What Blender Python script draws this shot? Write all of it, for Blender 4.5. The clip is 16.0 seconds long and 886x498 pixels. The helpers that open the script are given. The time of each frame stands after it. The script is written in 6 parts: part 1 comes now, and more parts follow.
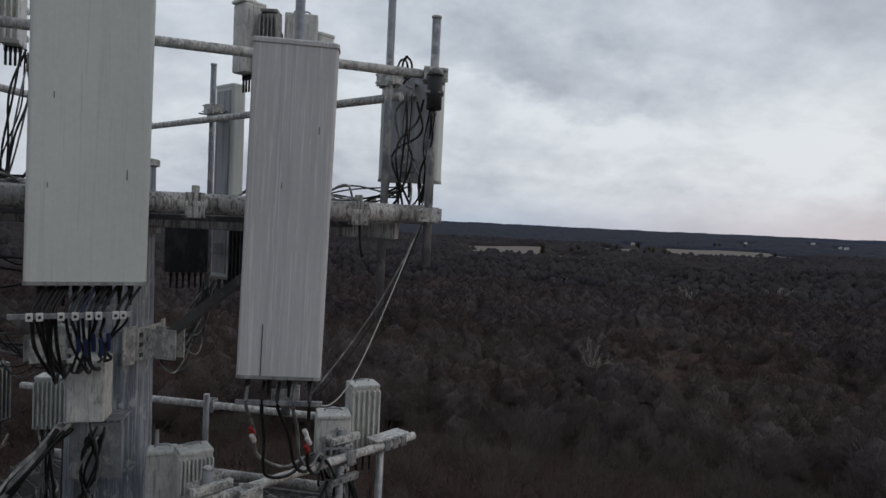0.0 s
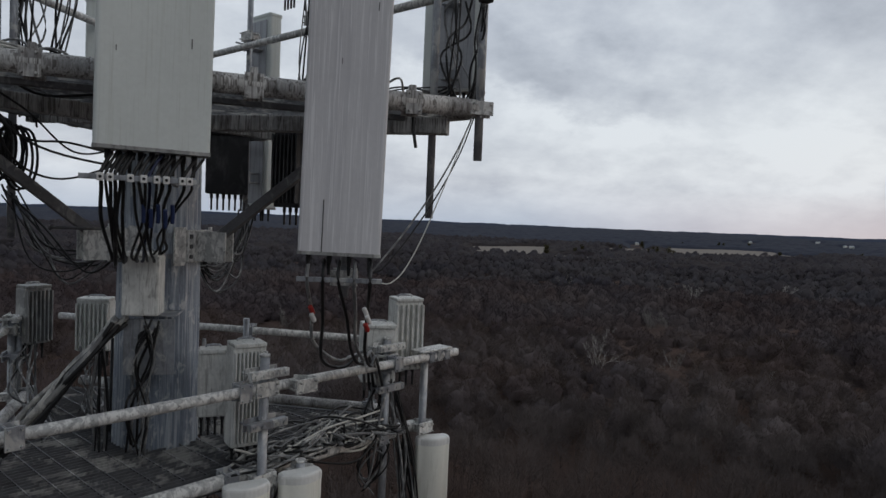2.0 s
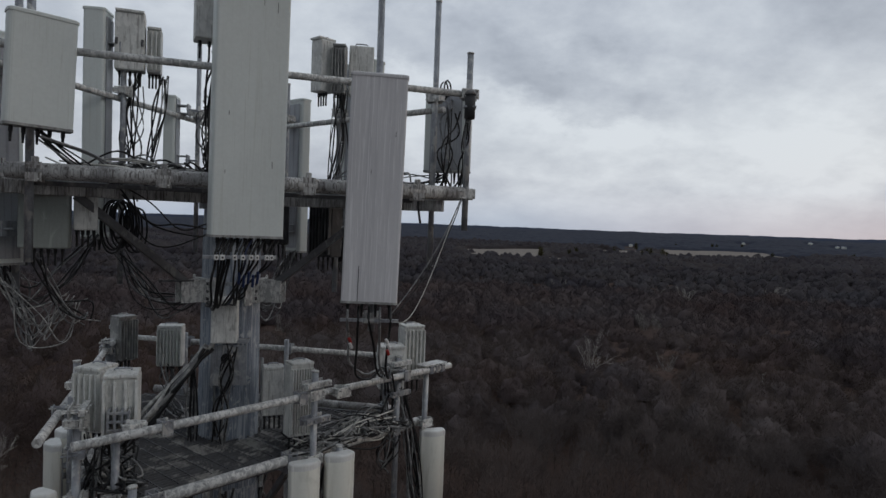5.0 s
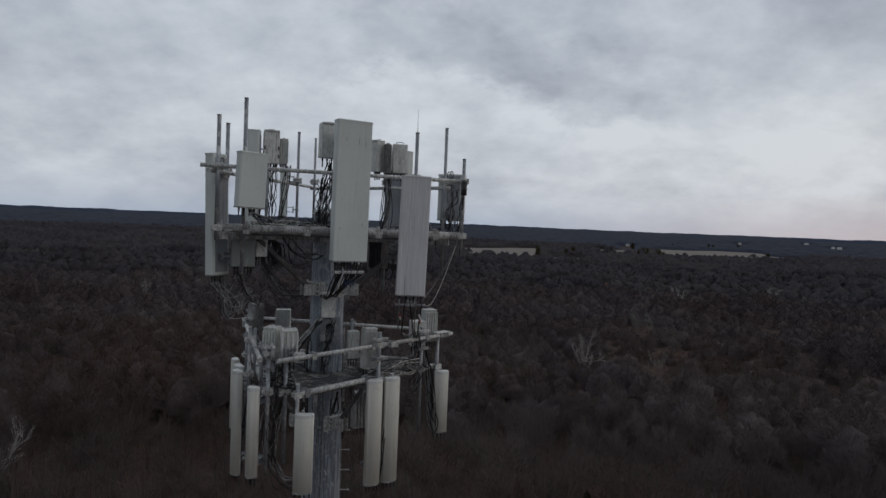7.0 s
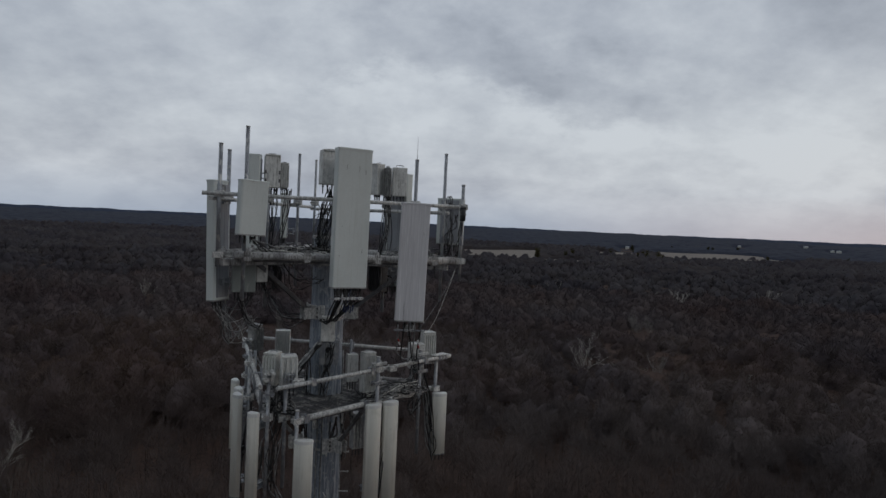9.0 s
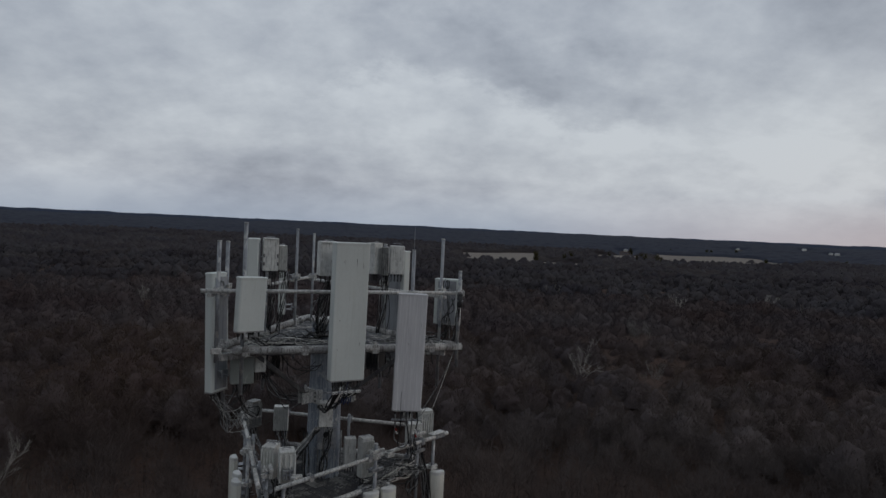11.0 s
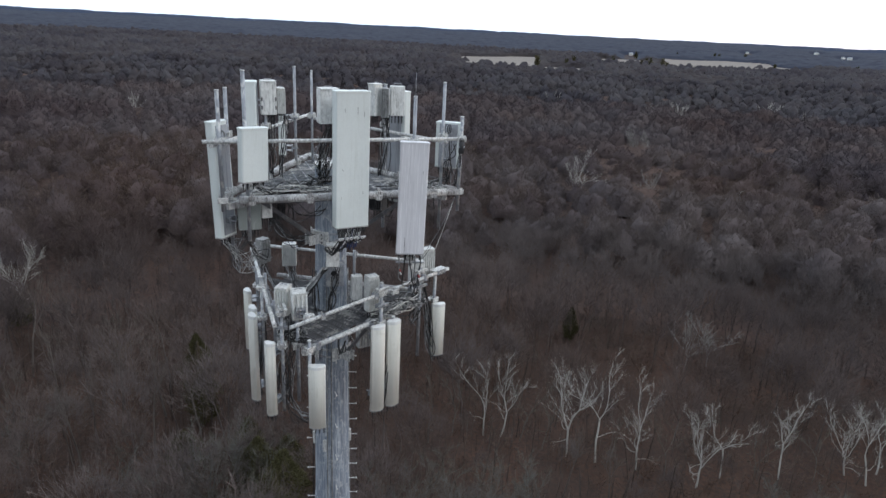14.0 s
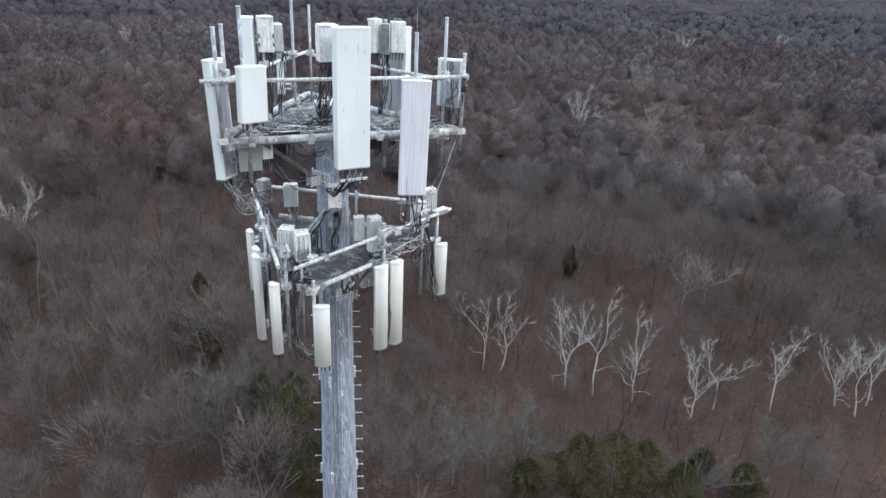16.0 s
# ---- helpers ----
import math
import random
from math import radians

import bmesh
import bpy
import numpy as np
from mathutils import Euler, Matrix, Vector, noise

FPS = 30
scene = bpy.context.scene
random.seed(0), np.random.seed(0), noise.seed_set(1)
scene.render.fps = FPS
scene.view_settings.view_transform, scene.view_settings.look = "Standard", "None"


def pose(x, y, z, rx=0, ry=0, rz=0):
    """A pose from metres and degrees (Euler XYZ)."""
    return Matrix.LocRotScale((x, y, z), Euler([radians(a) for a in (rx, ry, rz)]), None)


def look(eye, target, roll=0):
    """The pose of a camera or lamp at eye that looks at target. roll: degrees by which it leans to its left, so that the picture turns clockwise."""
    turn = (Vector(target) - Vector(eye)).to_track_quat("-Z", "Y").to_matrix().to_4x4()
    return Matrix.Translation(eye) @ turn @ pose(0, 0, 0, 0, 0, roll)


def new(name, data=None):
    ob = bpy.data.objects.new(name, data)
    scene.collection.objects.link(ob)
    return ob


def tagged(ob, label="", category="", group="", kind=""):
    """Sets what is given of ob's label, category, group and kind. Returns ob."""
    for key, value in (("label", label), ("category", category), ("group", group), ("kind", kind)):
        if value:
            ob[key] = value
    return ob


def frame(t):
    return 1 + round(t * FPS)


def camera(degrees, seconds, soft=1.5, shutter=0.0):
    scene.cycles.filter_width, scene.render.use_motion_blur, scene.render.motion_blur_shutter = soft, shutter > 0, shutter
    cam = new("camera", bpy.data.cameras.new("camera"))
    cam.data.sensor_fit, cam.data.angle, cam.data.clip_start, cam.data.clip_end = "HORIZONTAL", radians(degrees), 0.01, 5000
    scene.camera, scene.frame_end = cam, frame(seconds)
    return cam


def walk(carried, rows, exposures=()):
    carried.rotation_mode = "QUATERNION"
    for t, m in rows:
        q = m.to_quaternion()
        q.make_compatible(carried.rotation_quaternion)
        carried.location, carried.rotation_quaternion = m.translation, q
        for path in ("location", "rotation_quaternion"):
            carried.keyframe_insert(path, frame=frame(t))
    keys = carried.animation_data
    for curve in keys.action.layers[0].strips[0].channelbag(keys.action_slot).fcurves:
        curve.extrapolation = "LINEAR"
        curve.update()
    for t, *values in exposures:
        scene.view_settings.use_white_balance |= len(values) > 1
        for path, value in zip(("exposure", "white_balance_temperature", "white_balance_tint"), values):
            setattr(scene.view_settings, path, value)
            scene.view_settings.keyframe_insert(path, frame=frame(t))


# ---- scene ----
cam = camera(67.9, 16.0)
EXPOSURES = [(0.0, -0.26, 6480, 10), (3.0, -0.22, 6480, 10), (5.5, -0.36, 6430, 10), (7.0, -0.47, 6420, 10), (9.5, -0.58, 6400, 10), (12.4, -0.68, 6380, 10), (13.0, -0.5, 6360, 10), (13.5, 0.1, 6330, 10), (14.0, 1.13, 6160, 9), (14.4, 1.52, 6080, 9), (16.0, 1.95, 6000, 9)]
PATH = [
    (0, (2.932, -5.437, 45.085), (2.92, -3.439, 44.999), 2.7),
    (0.5, (2.831, -5.429, 44.678), (2.828, -3.431, 44.593), 2.6),
    (1, (2.75, -5.546, 44.35), (2.755, -3.548, 44.262), 2.8),
    (1.5, (2.658, -5.564, 44.149), (2.659, -3.566, 44.061), 2.5),
    (2, (2.61, -5.482, 44.282), (2.587, -3.483, 44.198), 2.4),
    (2.5, (2.587, -5.399, 44.525), (2.549, -3.401, 44.445), 2.3),
    (3, (2.612, -5.35, 44.712), (2.577, -3.352, 44.635), 2.3),
    (5.5, (2.574, -8.998, 44.816), (2.573, -7.0, 44.741), 2.2),
    (6, (2.53, -10.985, 44.896), (2.531, -8.986, 44.821), 2.4),
    (6.5, (2.469, -12.398, 45.15), (2.47, -10.399, 45.072), 2.5),
    (7, (2.442, -12.925, 45.353), (2.443, -10.927, 45.274), 2.4),
    (7.5, (2.476, -13.049, 45.491), (2.477, -11.051, 45.41), 2.5),
    (8, (2.488, -13.066, 45.541), (2.489, -11.068, 45.462), 2.6),
    (8.5, (2.466, -13.088, 45.475), (2.467, -11.09, 45.397), 2.6),
    (9, (2.436, -13.02, 45.803), (2.438, -11.021, 45.728), 2.7),
    (9.5, (2.388, -13.021, 46.437), (2.391, -11.022, 46.364), 2.6),
    (12, (2.415, -13.071, 47.645), (2.422, -11.072, 47.579), 2.7),
    (12.5, (2.433, -13.058, 47.831), (2.442, -11.062, 47.696), 2.7),
    (13, (2.389, -13.03, 47.96), (2.413, -11.053, 47.662), 2.7),
    (13.5, (2.339, -13.049, 48.013), (2.376, -11.113, 47.513), 2.8),
    (14, (2.277, -13.05, 48.119), (2.317, -11.155, 47.482), 2.9),
    (14.5, (2.236, -13.083, 48.144), (2.276, -11.196, 47.483), 2.8),
    (15, (2.202, -13.058, 48.121), (2.243, -11.173, 47.454), 2.8),
    (15.5, (2.211, -13.066, 48.121), (2.256, -11.209, 47.379), 2.7),
    (16, (2.234, -13.028, 48.177), (2.281, -11.201, 47.363), 2.8),
]
walk(cam, [(t, look(eye, target, roll)) for t, eye, target, roll in PATH], EXPOSURES)

# ---- world and light ----


def nodes_of(tree):
    tree.nodes.clear()
    return tree.nodes, tree.links


def make_world():
    w = bpy.data.worlds.new("overcast_sky")
    scene.world = w
    w.use_nodes = True
    n, l = nodes_of(w.node_tree)
    out = n.new("ShaderNodeOutputWorld")
    bg = n.new("ShaderNodeBackground")
    sky = n.new("ShaderNodeTexSky")
    sky.sky_type, sky.sun_disc = "NISHITA", False
    sky.sun_elevation, sky.sun_rotation = radians(8), radians(75)
    sky.air_density, sky.dust_density = 1.5, 3.0
    tc = n.new("ShaderNodeTexCoord")
    sep = n.new("ShaderNodeSeparateXYZ")
    l.new(tc.outputs["Generated"], sep.inputs[0])
    # cloud layer: the direction laid out on a flat ceiling, so clouds foreshorten towards the horizon
    zc = n.new("ShaderNodeMath"); zc.operation = "MAXIMUM"; zc.inputs[1].default_value = 0.0
    l.new(sep.outputs["Z"], zc.inputs[0])
    za = n.new("ShaderNodeMath"); za.operation = "ADD"; za.inputs[1].default_value = 0.42
    l.new(zc.outputs[0], za.inputs[0])
    px = n.new("ShaderNodeMath"); px.operation = "DIVIDE"
    py = n.new("ShaderNodeMath"); py.operation = "DIVIDE"
    l.new(sep.outputs["X"], px.inputs[0]); l.new(za.outputs[0], px.inputs[1])
    l.new(sep.outputs["Y"], py.inputs[0]); l.new(za.outputs[0], py.inputs[1])
    comb = n.new("ShaderNodeCombineXYZ")
    l.new(px.outputs[0], comb.inputs[0]); l.new(py.outputs[0], comb.inputs[1])
    mp = n.new("ShaderNodeMapping")
    mp.inputs["Location"].default_value = CLOUD_SHIFT
    l.new(comb.outputs[0], mp.inputs[0])
    big = n.new("ShaderNodeTexNoise")
    big.inputs["Scale"].default_value, big.inputs["Detail"].default_value, big.inputs["Roughness"].default_value = 1.15, 8, 0.5
    big.inputs["Distortion"].default_value = 0.15
    l.new(mp.outputs[0], big.inputs[0])
    small = n.new("ShaderNodeTexNoise")
    small.inputs["Scale"].default_value, small.inputs["Detail"].default_value, small.inputs["Roughness"].default_value = 6.0, 8, 0.6
    l.new(mp.outputs[0], small.inputs[0])
    mixn = n.new("ShaderNodeMix"); mixn.data_type = "FLOAT"; mixn.inputs[0].default_value = 0.32
    l.new(big.outputs[0], mixn.inputs[2]); l.new(small.outputs[0], mixn.inputs[3])
    ramp = n.new("ShaderNodeValToRGB")
    e = ramp.color_ramp.elements
    e[0].position, e[0].color = 0.26, (0.20, 0.23, 0.295, 1)
    e[1].position, e[1].color = 0.61, (0.645, 0.69, 0.745, 1)
    m = ramp.color_ramp.elements.new(0.45); m.color = (0.44, 0.48, 0.55, 1)
    # one long roll of darker cloud, soft above and sharp along its lower edge, with a bright rift beneath
    warp = n.new("ShaderNodeTexNoise")
    warp.inputs["Scale"].default_value, warp.inputs["Detail"].default_value, warp.inputs["Roughness"].default_value = 2.2, 8, 0.62
    l.new(mp.outputs[0], warp.inputs[0])

    def math_node(op, a, b, c=None):
        m_ = n.new("ShaderNodeMath"); m_.operation = op
        for i_, v_ in enumerate((a, b, c)):
            if v_ is None:
                continue
            if isinstance(v_, (int, float)):
                m_.inputs[i_].default_value = v_
            else:
                l.new(v_, m_.inputs[i_])
        return m_.outputs[0]

    def smooth(v, f0, f1):
        r_ = n.new("ShaderNodeMapRange"); r_.interpolation_type = "SMOOTHSTEP"
        r_.inputs["From Min"].default_value, r_.inputs["From Max"].default_value = f0, f1
        l.new(v, r_.inputs["Value"])
        return r_.outputs[0]

    across = math_node("SUBTRACT", math_node("MULTIPLY_ADD", px.outputs[0], -0.04, py.outputs[0]), 1.52)
    across = math_node("ADD", across, math_node("MULTIPLY_ADD", warp.outputs[0], 0.9, -0.45))
    roll = math_node("MULTIPLY", math_node("SUBTRACT", 1.0, smooth(across, 0.02, 0.14)), smooth(across, -0.30, -0.02))
    roll = math_node("MULTIPLY", roll, smooth(px.outputs[0], -0.55, -0.15))
    roll = math_node("MULTIPLY", roll, math_node("SUBTRACT", 1.0, smooth(px.outputs[0], 0.35, 0.75)))
    rift = math_node("MULTIPLY", math_node("SUBTRACT", 1.0, smooth(across, 0.12, 0.55)), smooth(across, 0.05, 0.13))
    body = math_node("MULTIPLY_ADD", roll, -0.10, mixn.outputs[0])
    body = math_node("MULTIPLY_ADD", rift, 0.01, body)
    l.new(body, ramp.inputs[0])
    # paler, faintly warm band low down
    hz = n.new("ShaderNodeMapRange")
    hz.inputs["From Min"].default_value, hz.inputs["From Max"].default_value = 0.0, 0.06
    hz.inputs["To Min"].default_value, hz.inputs["To Max"].default_value = 0.75, 0.0
    l.new(zc.outputs[0], hz.inputs["Value"])
    side = n.new("ShaderNodeMapRange")
    side.inputs["From Min"].default_value, side.inputs["From Max"].default_value = 0.1, 0.62
    l.new(sep.outputs["X"], side.inputs["Value"])
    warm = n.new("ShaderNodeMix"); warm.data_type = "RGBA"
    warm.inputs[6].default_value = (0.40, 0.46, 0.555, 1); warm.inputs[7].default_value = (0.62, 0.53, 0.53, 1)
    l.new(side.outputs[0], warm.inputs[0])
    low = n.new("ShaderNodeMix"); low.data_type = "RGBA"
    l.new(hz.outputs[0], low.inputs[0]); l.new(ramp.outputs[0], low.inputs[6]); l.new(warm.outputs[2], low.inputs[7])
    # a little of the clear sky's own gradient through the cloud
    scl = n.new("ShaderNodeVectorMath"); scl.operation = "SCALE"; scl.inputs["Scale"].default_value = 0.015
    l.new(sky.outputs[0], scl.inputs[0])
    add = n.new("ShaderNodeVectorMath"); add.operation = "ADD"
    l.new(low.outputs[2], add.inputs[0]); l.new(scl.outputs[0], add.inputs[1])
    # dusk: the cloud is brightest ahead and darkens overhead and behind
    dim = n.new("ShaderNodeMapRange")
    dim.inputs["From Min"].default_value, dim.inputs["From Max"].default_value = -0.6, 0.72
    dim.inputs["To Min"].default_value, dim.inputs["To Max"].default_value = 0.47, 1.0
    dim.interpolation_type = "SMOOTHSTEP"
    l.new(sep.outputs["Y"], dim.inputs["Value"])
    fade = n.new("ShaderNodeVectorMath"); fade.operation = "SCALE"
    l.new(add.outputs[0], fade.inputs[0]); l.new(dim.outputs[0], fade.inputs["Scale"])
    l.new(fade.outputs[0], bg.inputs["Color"])
    bg.inputs["Strength"].default_value = SKY_STRENGTH
    l.new(bg.outputs[0], out.inputs[0])


CLOUD_SHIFT = (5.3, 0.4, 0.0)
SKY_STRENGTH = 1.25
make_world()
sun = new("sun", bpy.data.lights.new("sun", "SUN"))
sun.data.energy, sun.data.angle, sun.data.color = 0.35, radians(30), (1.0, 0.95, 0.9)
sun.matrix_world = look((0, 0, 60), (-0.75, 0.55, 59.35))


# ---- materials ----
def material(name, base, rough=0.6, metal=0.0, tone=0.25, scale=3.0, streak=0.0, streak_color=(0.1, 0.1, 0.1), dirt=0.0, dirt_color=(0.8, 0.8, 0.76),
             dirt_scale=6.0, bump=0.1, spec=0.4, per_piece=0.0, stretch=(26, 26, 0.9), grain=40.0, run_edge=(0.48, 0.72), dirt_edge=(0.5, 0.66), fine_run=0.0, fine_color=(0.8, 0.8, 0.8), fine_edge=(0.5, 0.62), streaks_last=False):
    """Base colour with broad mottling, fine grain, runs of dirt down the face and splashes of droppings."""
    m = bpy.data.materials.new(name)
    m.use_nodes = True
    n, l = nodes_of(m.node_tree)
    out = n.new("ShaderNodeOutputMaterial")
    b = n.new("ShaderNodeBsdfPrincipled")
    b.inputs["Roughness"].default_value, b.inputs["Metallic"].default_value = rough, metal
    b.inputs["Specular IOR Level"].default_value = spec
    l.new(b.outputs[0], out.inputs[0])
    tc = n.new("ShaderNodeTexCoord")
    info = n.new("ShaderNodeObjectInfo")
    off = n.new("ShaderNodeVectorMath"); off.operation = "SCALE"; off.inputs["Scale"].default_value = 17.0
    cmb = n.new("ShaderNodeCombineXYZ")
    for i in range(3):
        l.new(info.outputs["Random"], cmb.inputs[i])
    l.new(cmb.outputs[0], off.inputs[0])
    pos = n.new("ShaderNodeVectorMath"); pos.operation = "ADD"
    l.new(tc.outputs["Object"], pos.inputs[0]); l.new(off.outputs[0], pos.inputs[1])
    broad = n.new("ShaderNodeTexNoise")
    broad.inputs["Scale"].default_value, broad.inputs["Detail"].default_value = scale, 5
    l.new(pos.outputs[0], broad.inputs[0])
    fine = n.new("ShaderNodeTexNoise")
    fine.inputs["Scale"].default_value, fine.inputs["Detail"].default_value = grain, 3
    l.new(pos.outputs[0], fine.inputs[0])
    both = n.new("ShaderNodeMath"); both.operation = "ADD"
    l.new(broad.outputs[0], both.inputs[0])
    half = n.new("ShaderNodeMath"); half.operation = "MULTIPLY"; half.inputs[1].default_value = 0.5
    l.new(fine.outputs[0], half.inputs[0]); l.new(half.outputs[0], both.inputs[1])
    val = n.new("ShaderNodeMapRange")
    val.inputs["From Min"].default_value, val.inputs["From Max"].default_value = 0.45, 1.05
    val.inputs["To Min"].default_value, val.inputs["To Max"].default_value = 1 - tone, 1 + tone * 0.6
    l.new(both.outputs[0], val.inputs["Value"])
    hsv = n.new("ShaderNodeHueSaturation")
    hsv.inputs["Color"].default_value = (*base, 1)
    l.new(val.outputs[0], hsv.inputs["Value"])
    color = hsv.outputs[0]
    if per_piece:
        pr = n.new("ShaderNodeMapRange")
        pr.inputs["To Min"].default_value, pr.inputs["To Max"].default_value = 1 - per_piece, 1 + per_piece
        l.new(info.outputs["Random"], pr.inputs["Value"])
        h2 = n.new("ShaderNodeHueSaturation")
        l.new(color, h2.inputs["Color"]); l.new(pr.outputs[0], h2.inputs["Value"])
        color = h2.outputs[0]

    def runs(mapping, lo, hi, amount, tint, detail=4):
        nonlocal color
        mp = n.new("ShaderNodeMapping"); mp.inputs["Scale"].default_value = mapping
        l.new(pos.outputs[0], mp.inputs[0])
        t = n.new("ShaderNodeTexNoise")
        t.inputs["Scale"].default_value, t.inputs["Detail"].default_value, t.inputs["Roughness"].default_value = 1.0, detail, 0.6
        t.inputs["Distortion"].default_value = 0.7
        l.new(mp.outputs[0], t.inputs[0])
        r = n.new("ShaderNodeMapRange")
        r.inputs["From Min"].default_value, r.inputs["From Max"].default_value = lo, hi
        r.inputs["To Min"].default_value, r.inputs["To Max"].default_value = 0.0, amount
        l.new(t.outputs[0], r.inputs["Value"])
        mx = n.new("ShaderNodeMix"); mx.data_type = "RGBA"
        mx.inputs[7].default_value = (*tint, 1)
        l.new(r.outputs[0], mx.inputs[0]); l.new(color, mx.inputs[6])
        color = mx.outputs[2]

    if dirt and streaks_last:
        runs((dirt_scale, dirt_scale, dirt_scale * 0.55), *dirt_edge, dirt, dirt_color, 6)
    if streak:
        runs(stretch, *run_edge, streak, streak_color)
    if fine_run:
        runs((95, 95, 1.6), *fine_edge, fine_run, fine_color, 2)
    if dirt and not streaks_last:
        runs((dirt_scale, dirt_scale, dirt_scale * 0.55), *dirt_edge, dirt, dirt_color, 6)
    l.new(color, b.inputs["Base Color"])
    bp = n.new("ShaderNodeBump")
    bp.inputs["Strength"].default_value, bp.inputs["Distance"].default_value = bump, 0.01
    l.new(both.outputs[0], bp.inputs["Height"]); l.new(bp.outputs[0], b.inputs["Normal"])
    return m


RADOME = material("radome_greenish_white", (0.71, 0.755, 0.735), 0.5, tone=0.10, scale=1.2, streak=0.36, streak_color=(0.50, 0.53, 0.47), stretch=(22, 22, 0.7), run_edge=(0.56, 0.74), fine_run=0.25, fine_color=(0.42, 0.43, 0.38), fine_edge=(0.60, 0.70), bump=0.05)
RADOME_STREAKED = material("radome_streaked_grey", (0.68, 0.68, 0.70), 0.6, tone=0.10, scale=1.2, streak=0.40, streak_color=(0.48, 0.48, 0.51), stretch=(30, 30, 0.4), run_edge=(0.46, 0.66), fine_run=0.75, fine_color=(0.84, 0.84, 0.86), fine_edge=(0.56, 0.64), bump=0.06)
RADOME_CREAM = material("radome_cream", (0.86, 0.865, 0.795), 0.5, tone=0.08, scale=2.0, streak=0.3, streak_color=(0.46, 0.46, 0.37), stretch=(26, 26, 1.4), run_edge=(0.54, 0.7), dirt=0.3, dirt_color=(0.42, 0.43, 0.36), dirt_scale=5, dirt_edge=(0.60, 0.72), bump=0.06)
RADOME_BACK = material("radome_back_grey", (0.40, 0.42, 0.45), 0.5, metal=0.2, tone=0.2, scale=3, streak=0.5, streak_color=(0.16, 0.16, 0.17), run_edge=(0.5, 0.62), bump=0.08)
GALV = material("galvanised_steel", (0.36, 0.38, 0.41), 0.5, metal=0.45, tone=0.35, scale=8, streak=0.45, streak_color=(0.13, 0.13, 0.14), stretch=(18, 18, 3), run_edge=(0.5, 0.6), dirt=0.6, dirt_color=(0.66, 0.66, 0.63), dirt_scale=9, dirt_edge=(0.53, 0.6), bump=0.2)
PIPE = material("pipe_fouled", (0.35, 0.35, 0.35), 0.7, metal=0.1, tone=0.4, scale=6, dirt=0.85, dirt_color=(0.70, 0.70, 0.685), dirt_scale=4.5, dirt_edge=(0.42, 0.58), streak=0.8, streak_color=(0.07, 0.06, 0.054), stretch=(52, 52, 5), run_edge=(0.51, 0.63), fine_run=0.5, fine_color=(0.11, 0.095, 0.085), streaks_last=True, bump=0.5)
RAIL = material("rail_fouled", (0.47, 0.475, 0.47), 0.65, metal=0.1, tone=0.35, scale=14, dirt=0.85, dirt_color=(0.76, 0.76, 0.735), dirt_scale=22, dirt_edge=(0.45, 0.54), streak=0.5, streak_color=(0.13, 0.125, 0.12), stretch=(44, 44, 26), run_edge=(0.55, 0.62), streaks_last=True, bump=0.5)
POLE = material("pole_weathered_zinc", (0.20, 0.24, 0.30), 0.55, metal=0.3, tone=0.3, scale=3.5, streak=0.7, streak_color=(0.56, 0.61, 0.66), stretch=(26, 26, 1.3), run_edge=(0.46, 0.62), fine_run=0.4, fine_color=(0.62, 0.66, 0.70), dirt=0.55, dirt_color=(0.70, 0.72, 0.72), dirt_scale=14, dirt_edge=(0.56, 0.63), bump=0.3)
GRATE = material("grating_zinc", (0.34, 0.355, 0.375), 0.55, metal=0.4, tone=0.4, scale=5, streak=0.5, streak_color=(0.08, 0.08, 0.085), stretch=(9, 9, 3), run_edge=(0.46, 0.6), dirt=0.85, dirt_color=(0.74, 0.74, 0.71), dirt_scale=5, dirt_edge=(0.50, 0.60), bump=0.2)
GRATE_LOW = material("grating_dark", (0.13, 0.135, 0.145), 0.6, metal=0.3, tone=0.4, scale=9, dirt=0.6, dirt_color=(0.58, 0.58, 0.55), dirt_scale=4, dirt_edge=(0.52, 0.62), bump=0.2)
BRACE = material("brace_steel", (0.155, 0.157, 0.165), 0.6, metal=0.35, tone=0.35, scale=7, dirt=0.45, dirt_color=(0.42, 0.42, 0.40), dirt_scale=12, dirt_edge=(0.53, 0.62), bump=0.25)
STEEL_DARK = material("steel_dark", (0.10, 0.10, 0.105), 0.55, metal=0.4, tone=0.3, scale=8, dirt=0.3, dirt_color=(0.5, 0.5, 0.48), bump=0.2)
UNIT_WHITE = material("radio_white", (0.69, 0.70, 0.675), 0.6, tone=0.25, scale=6, streak=0.7, streak_color=(0.24, 0.235, 0.22), stretch=(42, 42, 4), run_edge=(0.53, 0.66), dirt=0.5, dirt_color=(0.84, 0.84, 0.81), dirt_scale=16, dirt_edge=(0.52, 0.6), bump=0.25)
UNIT_GREY = material("radio_grey", (0.32, 0.325, 0.32), 0.6, tone=0.25, scale=5, streak=0.6, streak_color=(0.12, 0.12, 0.115), stretch=(30, 30, 3), run_edge=(0.5, 0.62), dirt=0.5, dirt_color=(0.66, 0.66, 0.63), dirt_scale=9, dirt_edge=(0.53, 0.62), bump=0.12)
UNIT_GREEN = material("radio_grey_green", (0.27, 0.295, 0.28), 0.55, tone=0.15, scale=4, streak=0.3, streak_color=(0.16, 0.17, 0.16), stretch=(30, 30, 3), dirt=0.4, dirt_color=(0.5, 0.52, 0.5), dirt_scale=9, dirt_edge=(0.56, 0.66), bump=0.1)
UNIT_DARK = material("radio_dark", (0.045, 0.046, 0.05), 0.6, tone=0.2, scale=5, dirt=0.15, dirt_color=(0.4, 0.4, 0.4), bump=0.1)
